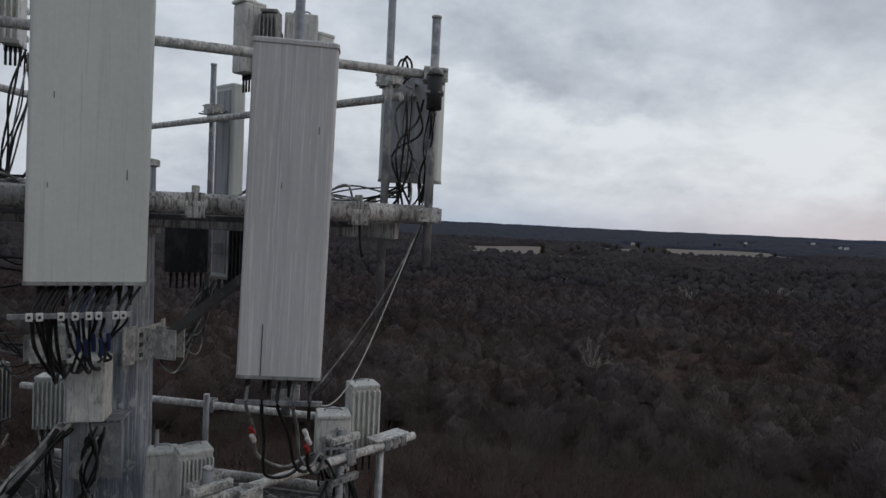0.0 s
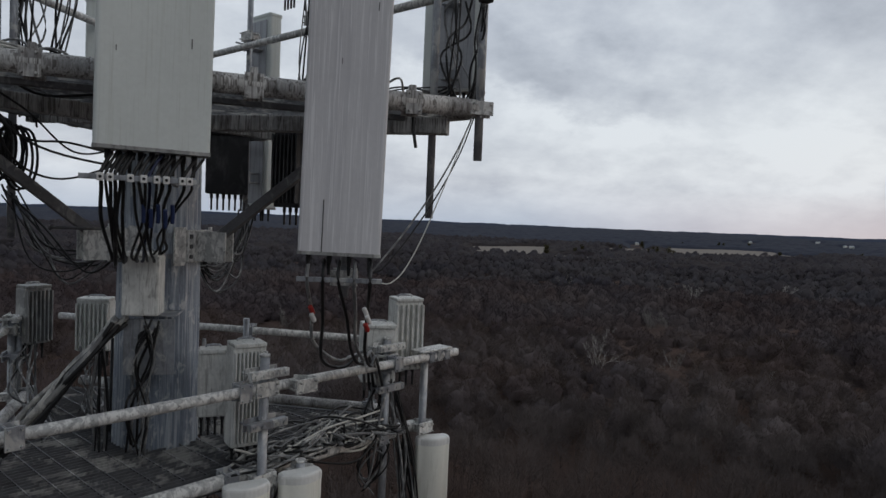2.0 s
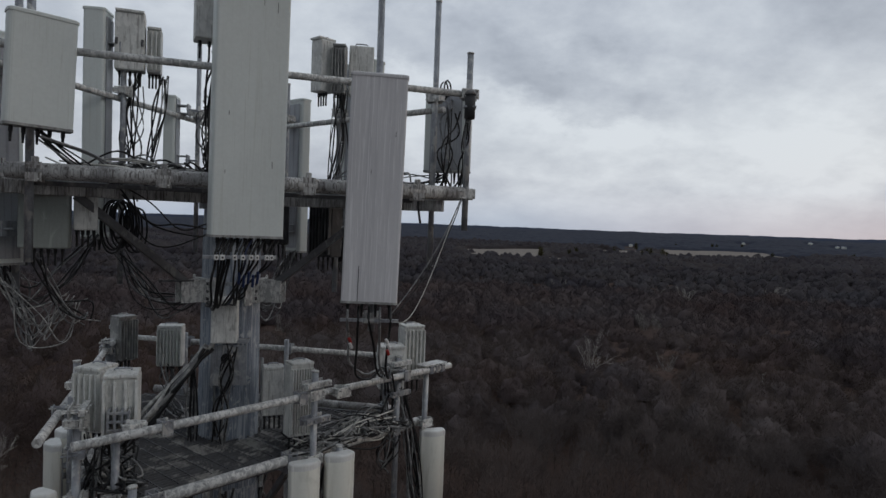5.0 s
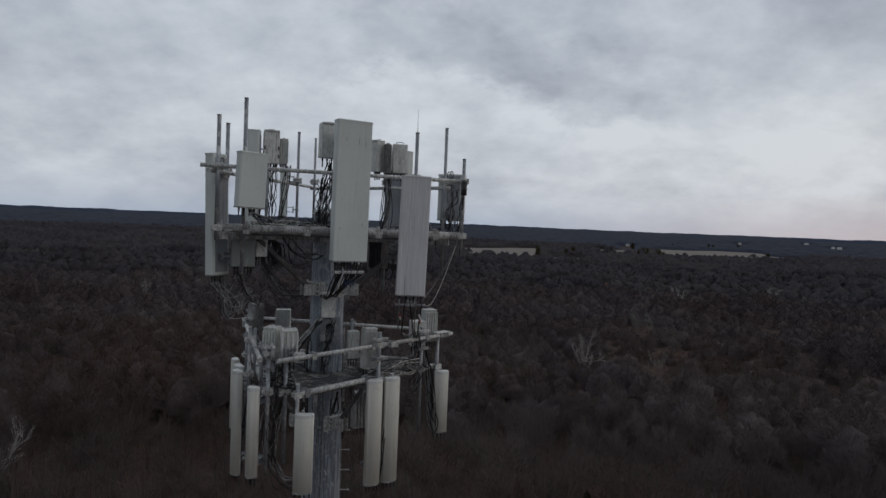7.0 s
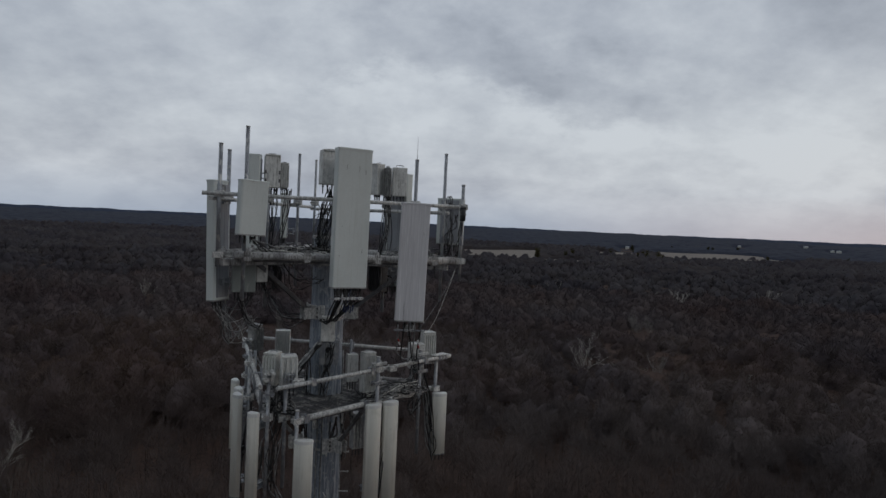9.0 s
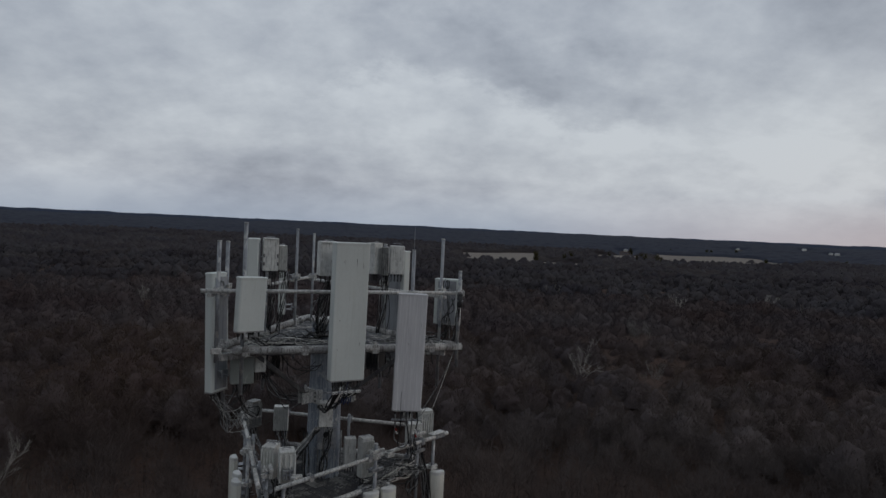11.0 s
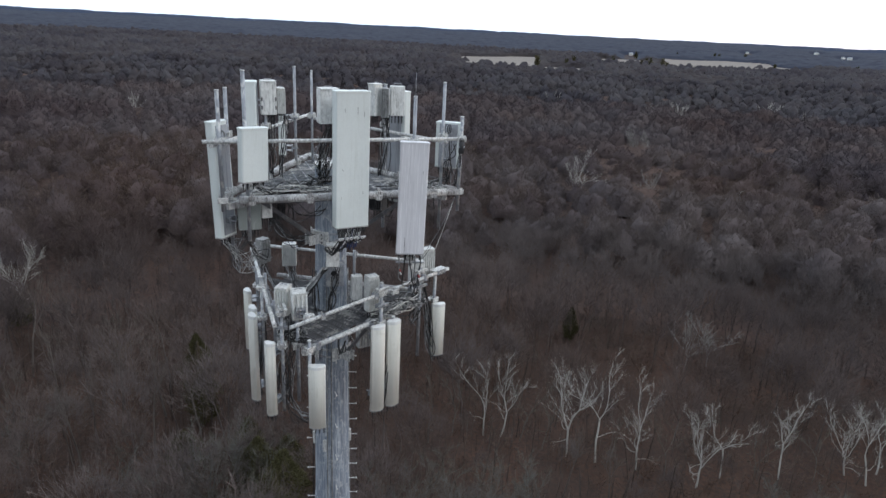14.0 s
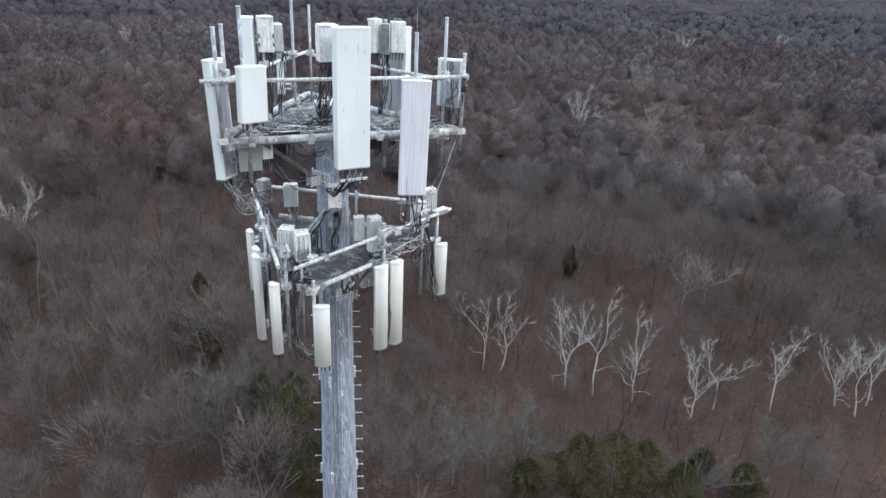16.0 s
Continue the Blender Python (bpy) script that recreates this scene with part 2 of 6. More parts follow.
CABLE = material("cable_black", (0.012, 0.0125, 0.014), 0.5, tone=0.3, scale=12, dirt=0.15, dirt_color=(0.3, 0.3, 0.29), dirt_edge=(0.56, 0.64), bump=0.1)
CABLE_GREY = material("cable_grey", (0.19, 0.195, 0.20), 0.6, tone=0.35, scale=12, dirt=0.5, dirt_color=(0.55, 0.55, 0.53), dirt_scale=12, dirt_edge=(0.52, 0.6), bump=0.1)
CABLE_FOULED = material("cable_whitened", (0.30, 0.305, 0.30), 0.7, tone=0.35, scale=14, dirt=0.7, dirt_color=(0.64, 0.64, 0.61), dirt_scale=14, dirt_edge=(0.47, 0.56), bump=0.1)
CABLE_BLUE = material("cable_dark_blue", (0.018, 0.026, 0.07), 0.5, tone=0.3, scale=12, bump=0.1)
CAP_WHITE = material("end_cap_white", (0.74, 0.75, 0.73), 0.5, tone=0.15, scale=6, dirt=0.25, dirt_color=(0.45, 0.45, 0.42), bump=0.05)
WIRE_WHITE = material("wire_white", (0.66, 0.66, 0.62), 0.6, tone=0.15, scale=12)
TAPE_RED = material("tape_red", (0.35, 0.03, 0.025), 0.5, tone=0.2)
TAPE_BLUE = material("tape_blue", (0.03, 0.05, 0.14), 0.5, tone=0.2)
TAPE_WHITE = material("tape_white", (0.75, 0.75, 0.74), 0.5, tone=0.1)


def ground_material(name, c0, c1, c2, s0=0.05, s1=0.9, rough=0.95):
    m = bpy.data.materials.new(name)
    m.use_nodes = True
    n, l = nodes_of(m.node_tree)
    out = n.new("ShaderNodeOutputMaterial")
    b = n.new("ShaderNodeBsdfPrincipled")
    b.inputs["Roughness"].default_value, b.inputs["Specular IOR Level"].default_value = rough, 0.1
    tc = n.new("ShaderNodeTexCoord")
    a = n.new("ShaderNodeTexNoise"); a.inputs["Scale"].default_value, a.inputs["Detail"].default_value = s0, 6
    c = n.new("ShaderNodeTexNoise"); c.inputs["Scale"].default_value, c.inputs["Detail"].default_value = s1, 8
    l.new(tc.outputs["Object"], a.inputs[0]); l.new(tc.outputs["Object"], c.inputs[0])
    r = n.new("ShaderNodeMapRange"); r.inputs["From Min"].default_value, r.inputs["From Max"].default_value = 0.38, 0.62
    l.new(a.outputs[0], r.inputs["Value"])
    r2 = n.new("ShaderNodeMapRange"); r2.inputs["From Min"].default_value, r2.inputs["From Max"].default_value = 0.35, 0.65
    l.new(c.outputs[0], r2.inputs["Value"])
    m1 = n.new("ShaderNodeMix"); m1.data_type = "RGBA"
    m1.inputs[6].default_value, m1.inputs[7].default_value = (*c0, 1), (*c1, 1)
    l.new(r.outputs[0], m1.inputs[0])
    m2 = n.new("ShaderNodeMix"); m2.data_type = "RGBA"
    m2.inputs[7].default_value = (*c2, 1)
    l.new(r2.outputs[0], m2.inputs[0]); l.new(m1.outputs[2], m2.inputs[6])
    l.new(m2.outputs[2], b.inputs["Base Color"])
    bp = n.new("ShaderNodeBump"); bp.inputs["Strength"].default_value, bp.inputs["Distance"].default_value = 0.5, 0.3
    l.new(c.outputs[0], bp.inputs["Height"]); l.new(bp.outputs[0], b.inputs["Normal"])
    l.new(b.outputs[0], out.inputs[0])
    return m


LITTER = ground_material("leaf_litter", (0.063, 0.040, 0.031), (0.089, 0.051, 0.036), (0.043, 0.032, 0.027), 0.09, 2.2)
CANOPY = ground_material("bare_canopy", (0.046, 0.040, 0.043), (0.056, 0.044, 0.041), (0.022, 0.019, 0.020), 0.012, 1.1)
UNDERSTORY = ground_material("understory_of_saplings", (0.084, 0.058, 0.049), (0.107, 0.066, 0.051), (0.055, 0.040, 0.035), 0.03, 1.6)
FIELD = ground_material("pale_field", (0.23, 0.20, 0.175), (0.27, 0.235, 0.205), (0.20, 0.18, 0.155), 0.02, 0.4)


def wood_material(name, c0, c1, spread=0.35, grain=0.0):
    """Bark and twigs: each tree or clump takes its own tone."""
    m = bpy.data.materials.new(name)
    m.use_nodes = True
    n, l = nodes_of(m.node_tree)
    out = n.new("ShaderNodeOutputMaterial")
    b = n.new("ShaderNodeBsdfPrincipled")
    b.inputs["Roughness"].default_value, b.inputs["Specular IOR Level"].default_value = 0.9, 0.1
    tc = n.new("ShaderNodeTexCoord")
    a = n.new("ShaderNodeTexNoise"); a.inputs["Scale"].default_value, a.inputs["Detail"].default_value = 0.016, 3
    l.new(tc.outputs["Object"], a.inputs[0])
    r = n.new("ShaderNodeMapRange"); r.inputs["From Min"].default_value, r.inputs["From Max"].default_value = 0.35, 0.65
    l.new(a.outputs[0], r.inputs["Value"])
    m1 = n.new("ShaderNodeMix"); m1.data_type = "RGBA"
    m1.inputs[6].default_value, m1.inputs[7].default_value = (*c0, 1), (*c1, 1)
    l.new(r.outputs[0], m1.inputs[0])
    g = n.new("ShaderNodeNewGeometry")
    at = n.new("ShaderNodeAttribute"); at.attribute_name = "tone"
    av = n.new("ShaderNodeMath"); av.operation = "MULTIPLY_ADD"; av.inputs[1].default_value = 0.75
    sm = n.new("ShaderNodeMath"); sm.operation = "MULTIPLY"; sm.inputs[1].default_value = 0.25
    l.new(g.outputs["Random Per Island"], sm.inputs[0])
    l.new(at.outputs["Fac"], av.inputs[0]); l.new(sm.outputs[0], av.inputs[2])
    v = n.new("ShaderNodeMapRange"); v.inputs["To Min"].default_value, v.inputs["To Max"].default_value = 1 - spread, 1 + spread
    l.new(av.outputs[0], v.inputs["Value"])
    h = n.new("ShaderNodeHueSaturation")
    sat = n.new("ShaderNodeMapRange"); sat.inputs["To Min"].default_value, sat.inputs["To Max"].default_value = 1.15, 0.7
    l.new(at.outputs["Fac"], sat.inputs["Value"]); l.new(sat.outputs[0], h.inputs["Saturation"])
    l.new(m1.outputs[2], h.inputs["Color"]); l.new(v.outputs[0], h.inputs["Value"])
    color = h.outputs[0]
    if grain:
        # unresolved twigs: fine upright strokes, light on dark
        mp = n.new("ShaderNodeMapping"); mp.inputs["Scale"].default_value = (2.6, 2.6, 0.9)
        l.new(tc.outputs["Object"], mp.inputs[0])
        f = n.new("ShaderNodeTexNoise"); f.inputs["Scale"].default_value, f.inputs["Detail"].default_value, f.inputs["Roughness"].default_value = 1.0, 5, 0.7
        l.new(mp.outputs[0], f.inputs[0])
        fr = n.new("ShaderNodeMapRange"); fr.inputs["From Min"].default_value, fr.inputs["From Max"].default_value = 0.36, 0.66
        fr.inputs["To Min"].default_value, fr.inputs["To Max"].default_value = 1 - grain, 1 + grain * 0.6
        l.new(f.outputs[0], fr.inputs["Value"])
        h3 = n.new("ShaderNodeHueSaturation")
        l.new(color, h3.inputs["Color"]); l.new(fr.outputs[0], h3.inputs["Value"])
        color = h3.outputs[0]
        # twigs stand every way, so a crown shades far more evenly than a closed skin
        up = n.new("ShaderNodeVectorMath"); up.operation = "MULTIPLY_ADD"
        up.inputs[1].default_value, up.inputs[2].default_value = (0.35, 0.35, 0.35), (0.0, -0.18, 0.6)
        l.new(g.outputs["Normal"], up.inputs[0])
        nm = n.new("ShaderNodeVectorMath"); nm.operation = "NORMALIZE"
        l.new(up.outputs[0], nm.inputs[0]); l.new(nm.outputs[0], b.inputs["Normal"])
    l.new(color, b.inputs["Base Color"]); l.new(b.outputs[0], out.inputs[0])
    return m


# blue-grey of aerial haze put into the base colour, strongest on the ridge
DISTANT_HAZED = ground_material("distant_woods_hazed", (0.031, 0.037, 0.056), (0.038, 0.041, 0.056), (0.024, 0.030, 0.047), 0.006, 0.05)
RIDGE_HAZED = ground_material("far_ridge_hazed", (0.022, 0.036, 0.070), (0.029, 0.043, 0.078), (0.018, 0.030, 0.058), 0.004, 0.03)
TWIG = wood_material("bare_twigs", (0.088, 0.074, 0.074), (0.112, 0.083, 0.069), 0.32)
BARK_GREY = wood_material("pale_grey_bark", (0.256, 0.244, 0.228), (0.320, 0.304, 0.284), 0.15)
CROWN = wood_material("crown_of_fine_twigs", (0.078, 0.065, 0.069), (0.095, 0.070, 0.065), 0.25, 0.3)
# distance haze put into the base colours of the next three
CROWN_FAR_HAZED = wood_material("crown_of_far_twigs_hazed", (0.055, 0.051, 0.060), (0.067, 0.058, 0.060), 0.28, 0.3)
TWIG_FAR_HAZED = wood_material("far_twigs_hazed", (0.060, 0.057, 0.065), (0.075, 0.063, 0.065), 0.28)
TWIG_MIDDLE_HAZED = wood_material("middle_twigs_hazed", (0.073, 0.063, 0.070), (0.089, 0.068, 0.068), 0.3)
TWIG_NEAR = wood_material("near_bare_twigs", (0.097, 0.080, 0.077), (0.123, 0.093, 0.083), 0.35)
SAPLING = wood_material("sapling_bark", (0.052, 0.041, 0.037), (0.112, 0.092, 0.080), 0.5)
THICKET = wood_material("thicket_of_twigs", (0.090, 0.064, 0.052), (0.116, 0.075, 0.057), 0.35)
BARK_LICHEN = wood_material("lichened_bark", (0.120, 0.118, 0.104), (0.155, 0.150, 0.132), 0.2)
BARK_PALE = wood_material("pale_bark", (0.410, 0.395, 0.360), (0.510, 0.490, 0.455), 0.15)
BARK = wood_material("grey_bark", (0.10, 0.085, 0.075), (0.16, 0.14, 0.125))
NEEDLES = wood_material("evergreen_needles", (0.050, 0.050, 0.021), (0.078, 0.064, 0.025), 0.5)


# ---- building helpers ----
def part(name, bm, material_, parent=None, label="", smooth=False):
    me = bpy.data.meshes.new(name)
    if smooth:
        for f in bm.faces:
            f.smooth = True
    bm.to_mesh(me)
    bm.free()
    me.materials.append(material_)
    ob = new(name, me)
    if parent is not None:
        ob.parent = parent
    if label:
        ob["label"] = label
    return ob


def thing(name, label, category, m=None, group="", kind=""):
    e = new(name)
    e.empty_display_size = 0.2
    if m is not None:
        e.matrix_basis = m
    return tagged(e, label, category, group, kind)


def add_box(bm, size, at=(0, 0, 0), rot=None, bevel=0.0):
    g = bmesh.ops.create_cube(bm, size=1.0)
    m = Matrix.Translation(at) @ (rot.to_4x4() if rot else Matrix.Identity(4)) @ Matrix.Diagonal((*size, 1))
    bmesh.ops.transform(bm, matrix=m, verts=g["verts"])
    if bevel:
        edges = {e for v in g["verts"] for e in v.link_edges}
        bmesh.ops.bevel(bm, geom=list(edges), offset=bevel, segments=2, affect="EDGES", profile=0.6)


def add_tube(bm, a, b, r, seg=12, r2=None, cap=True):
    a, b = Vector(a), Vector(b)
    d = b - a
    g = bmesh.ops.create_cone(bm, cap_ends=cap, segments=seg, radius1=r, radius2=r if r2 is None else r2, depth=d.length)
    m = Matrix.Translation((a + b) / 2) @ d.to_track_quat("Z", "Y").to_matrix().to_4x4()
    bmesh.ops.transform(bm, matrix=m, verts=g["verts"])


def curve_points(pts, steps=6):
    """Catmull-Rom through the points."""
    p = [Vector(q) for q in pts]
    p = [p[0] * 2 - p[1]] + p + [p[-1] * 2 - p[-2]]
    out = []
    for i in range(1, len(p) - 2):
        for k in range(steps):
            t = k / steps
            a, b, c, d = p[i - 1], p[i], p[i + 1], p[i + 2]
            out.append(0.5 * ((2 * b) + (c - a) * t + (2 * a - 5 * b + 4 * c - d) * t * t + (3 * b - a - 3 * c + d) * t ** 3))
    out.append(p[-2])
    return out


def add_cable(bm, pts, r, seg=6, steps=6):
    c = curve_points(pts, steps)
    rings = []
    for i, q in enumerate(c):
        d = (c[min(i + 1, len(c) - 1)] - c[max(i - 1, 0)])
        if d.length < 1e-6:
            d = Vector((0, 0, 1))
        quat = d.to_track_quat("Z", "Y")
        rings.append([bm.verts.new(q + quat @ Vector((r * math.cos(2 * math.pi * k / seg), r * math.sin(2 * math.pi * k / seg), 0))) for k in range(seg)])
    for a, b in zip(rings, rings[1:]):
        for k in range(seg):
            bm.faces.new((a[k], a[(k + 1) % seg], b[(k + 1) % seg], b[k]))
    bm.faces.new(rings[0][::-1])
    bm.faces.new(rings[-1])


def tube(name, a, b, r, mat, parent, label="", seg=14, r2=None):
    bm = bmesh.new()
    add_tube(bm, a, b, r, seg, r2)
    ob = part(name, bm, mat, parent, label)
    for p in ob.data.polygons:
        p.use_smooth = len(p.vertices) == 4
    return ob


def box(name, size, at, mat, parent, label="", rot=None, bevel=0.004):
    bm = bmesh.new()
    add_box(bm, size, at, rot, bevel)
    return part(name, bm, mat, parent, label)


def cable(name, pts, r, mat, parent, label="", seg=6, steps=6):
    bm = bmesh.new()
    add_cable(bm, pts, r, seg, steps)
    return part(name, bm, mat, parent, label, smooth=True)


# ---- land ----
GROUND = -6.0


def vnoise(x, y, s, seed=0.0):
    """Smooth value noise on arrays."""
    x, y = x / s + seed * 13.7, y / s + seed * 7.3
    xi, yi = np.floor(x), np.floor(y)
    fx, fy = x - xi, y - yi
    fx, fy = fx * fx * (3 - 2 * fx), fy * fy * (3 - 2 * fy)

    def h(a, b):
        v = np.sin(a * 127.1 + b * 311.7 + seed * 74.7) * 43758.5453
        return v - np.floor(v)
    return (h(xi, yi) * (1 - fx) + h(xi + 1, yi) * fx) * (1 - fy) + (h(xi, yi + 1) * (1 - fx) + h(xi + 1, yi + 1) * fx) * fy


def land(x, y):
    """Height of the ground: flat bottomland, rising to low ridges some kilometres off."""
    d = np.hypot(x, y)
    rise = np.clip((d - 1300) / 2700, 0, 1) ** 1.2
    roll = (vnoise(x, y, 900, 1) - 0.5) * 10 * np.clip((d - 300) / 900, 0, 1)
    return GROUND + rise * 29 + roll * (0.6 + rise) + (vnoise(x, y, 60, 2) - 0.5) * 0.8


FARMS = [(0.282, 1960, 10, 7), (0.553, 2900, 16, 9), (0.594, 2380, 11, 8), (0.604, 2330, 14, 8), (0.452, 2500, 9, 7)]


def in_field(x, y):
    """The pale open fields among the woods."""
    u = x / (y + 12.0)
    w = (vnoise(x, y, 120, 5) - 0.5)
    a = (u > 0.034 + 0.02 * w) & (u < 0.150 + 0.02 * w) & (y > 1010 + 120 * w - 900 * (u - 0.04)) & (y < 1420 + 160 * w + 1700 * (u - 0.04))
    a2 = (u > 0.148) & (u < 0.220 + 0.02 * w) & (y > 930 + 60 * w) & (y < 1130 + 80 * w)
    b = (u > 0.328 + 0.02 * w) & (u < 0.620 + 0.01 * w) & (y > 1210 + 120 * w + 500 * (u - 0.33)) & (y < 1800 + 160 * w - 4200 * np.clip(u - 0.47, 0, 1))
    c = (u > 0.240) & (u < 0.30 + 0.02 * w) & (y > 1320 + 60 * w) & (y < 1600 + 100 * w)
    return a | a2 | b | c


def opening(x, y):
    """Share of open land about a place: 1 in a field or a farm's clearing, falling off over the wood's edge."""
    s = np.zeros(x.shape)
    for k in range(8):
        s += in_field(x + 34 * math.cos(k * 0.785), y + 34 * math.sin(k * 0.785))
    s = s / 8
    u = x / (y + 12.0)
    for fu, fy, fw, fd in FARMS:
        s = np.maximum(s, np.clip(1.6 - np.abs(u - fu) * fy / 30, 0, 1) * (y > fy - 420) * (y < fy + 25))
    return np.where(in_field(x, y), 1.0, s)


def grid_mesh(name, xs, ys, zs, mat, wrap=False):
    nr, nt = xs.shape
    co = np.stack([xs, ys, zs], -1).reshape(-1, 3)
    i = np.arange(nr * nt).reshape(nr, nt)
    q = np.stack([i[:-1, :-1], i[:-1, 1:], i[1:, 1:], i[1:, :-1]], -1).reshape(-1, 4)
    if wrap:
        w = np.stack([i[:-1, -1], i[:-1, 0], i[1:, 0], i[1:, -1]], -1)
        q = np.concatenate([q, w])
    return raw_mesh(name, co, q, mat)


def raw_mesh(name, co, faces, mat, smooth=False, tone=None):
    me = bpy.data.meshes.new(name)
    k = faces.shape[1]
    me.vertices.add(len(co)); me.loops.add(faces.size); me.polygons.add(len(faces))
    me.vertices.foreach_set("co", np.ascontiguousarray(co, dtype=np.float32).ravel())
    me.loops.foreach_set("vertex_index", np.ascontiguousarray(faces, dtype=np.int32).ravel())
    me.polygons.foreach_set("loop_start", np.arange(0, faces.size, k, dtype=np.int32))
    if smooth:
        me.polygons.foreach_set("use_smooth", np.ones(len(faces), dtype=bool))
    me.update(calc_edges=True)
    if tone is not None:
        me.attributes.new("tone", "FLOAT", "POINT").data.foreach_set("value", np.ascontiguousarray(tone, dtype=np.float32))
    me.materials.append(mat)
    return new(name, me)


def build_ground():
    radii = np.concatenate([[0.01], np.geomspace(6, 4900, 120)])
    ang = np.linspace(0, 2 * math.pi, 240, endpoint=False)
    r, a = np.meshgrid(radii, ang, indexing="ij")
    x, y = r * np.sin(a), r * np.cos(a)
    tagged(grid_mesh("ground", x, y, land(x, y), LITTER, wrap=True), "flat woodland floor of brown leaf litter", "ground", kind="structure")


def crowns(x, y, cell=8.0, seed=3.0):
    """Height of rounded crowns, each on a jittered cell of the plan."""
    best = np.full(x.shape, -1e9)
    cx, cy = np.floor(x / cell), np.floor(y / cell)
    for i in (-1, 0, 1):
        for j in (-1, 0, 1):
            a, b = cx + i, cy + j
            u = np.sin(a * 91.7 + b * 47.3 + seed) * 9631.7; u -= np.floor(u)
            v = np.sin(a * 33.1 + b * 159.9 + seed * 2) * 7411.3; v -= np.floor(v)
            w = np.sin(a * 71.9 + b * 23.7 + seed * 3) * 5381.1; w -= np.floor(w)
            px, py = (a + 0.15 + 0.7 * u) * cell, (b + 0.15 + 0.7 * v) * cell
            rad = cell * (0.55 + 0.35 * w)
            d2 = ((x - px) ** 2 + (y - py) ** 2) / rad ** 2
            best = np.maximum(best, np.where(d2 < 1, 4.5 * np.sqrt(np.clip(1 - d2, 0, 1)) + 4.0 * w, -1))
    return np.maximum(best, 0)


def build_far_woods():
    # the outer ring's material is tinted blue-grey for haze
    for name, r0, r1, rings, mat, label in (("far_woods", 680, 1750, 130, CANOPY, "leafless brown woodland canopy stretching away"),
                                            ("distant_woods", 1735, 4800, 110, DISTANT_HAZED, "distant woods below the horizon, tinted blue-grey for haze")):
        radii = np.geomspace(r0, r1, rings)
        ang = np.radians(np.linspace(-47, 47, 400))
        r, a = np.meshgrid(radii, ang, indexing="ij")
        x, y = r * np.sin(a) + 2, r * np.cos(a) - 12
        c = crowns(x, y)
        far = np.clip((r - 700) / 700, 0, 1)
        c = c * (1 - far) + crowns(x, y, 22.0, 8.0) * far
        near = np.clip((r - 680) / 130, 0.0, 1)
        c = c + (vnoise(x, y, 2.2, 11) - 0.5) * 2.4 + (vnoise(x, y, 5.0, 12) - 0.5) * 1.5
        h = (5.0 + c * 0.8 + (vnoise(x, y, 160, 4) - 0.5) * 4) * near - 0.4 * (near < 0.01)
        h = h * (1 - opening(x, y)) - 1.5 * in_field(x, y)
        tagged(grid_mesh(name, x, y, land(x, y) + h, mat), label, "woods", kind="stuff")


def build_understory():
    """Saplings and shrubs that close the floor beneath the middle woods."""
    radii = np.geomspace(125, 860, 140)
    ang = np.radians(np.linspace(-47, 47, 330))
    r, a = np.meshgrid(radii, ang, indexing="ij")
    x, y = r * np.sin(a) + 2, r * np.cos(a) - 12
    rise = np.clip((r - 125) / 70, 0, 1)
    h = (4.4 + 1.6 * np.clip((r - 150) / 90, 0, 1) + (vnoise(x, y, 14, 21) - 0.5) * 3.5 + (vnoise(x, y, 3.2, 22) - 0.5) * 2.6) * rise - 0.6 * (rise < 0.01)
    tagged(grid_mesh("understory", x, y, land(x, y) + h, UNDERSTORY), "reddish brown saplings and shrubs beneath bare trees", "woods", kind="stuff")


def build_fields():
    for u0, u1, y0, y1 in ((0.02, 0.24, 780, 1760), (0.23, 0.31, 1150, 1800), (0.31, 0.65, 920, 2200)):
        u, gy = np.meshgrid(np.linspace(u0, u1, 90), np.linspace(y0, y1, 90), indexing="ij")
        gx = u * (gy + 12)
        gz = np.where(in_field(gx, gy), land(gx, gy) + 0.9, land(gx, gy) - 3)
        tagged(grid_mesh("field", gx, gy, gz, FIELD), "pale dry grass field among bare woods", "field", kind="structure")


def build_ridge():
    """Last wooded ridge on the horizon, its material tinted blue for haze."""
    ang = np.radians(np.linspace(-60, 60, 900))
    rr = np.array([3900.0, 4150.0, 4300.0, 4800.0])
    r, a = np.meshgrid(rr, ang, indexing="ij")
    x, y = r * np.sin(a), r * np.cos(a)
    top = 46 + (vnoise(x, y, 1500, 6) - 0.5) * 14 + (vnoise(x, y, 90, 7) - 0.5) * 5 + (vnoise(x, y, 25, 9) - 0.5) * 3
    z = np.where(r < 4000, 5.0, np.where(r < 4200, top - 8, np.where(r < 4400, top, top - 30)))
    tagged(grid_mesh("backdrop", x, y, z, RIDGE_HAZED), "distant wooded ridge on the horizon, tinted blue-grey for haze", "hills", kind="structure")


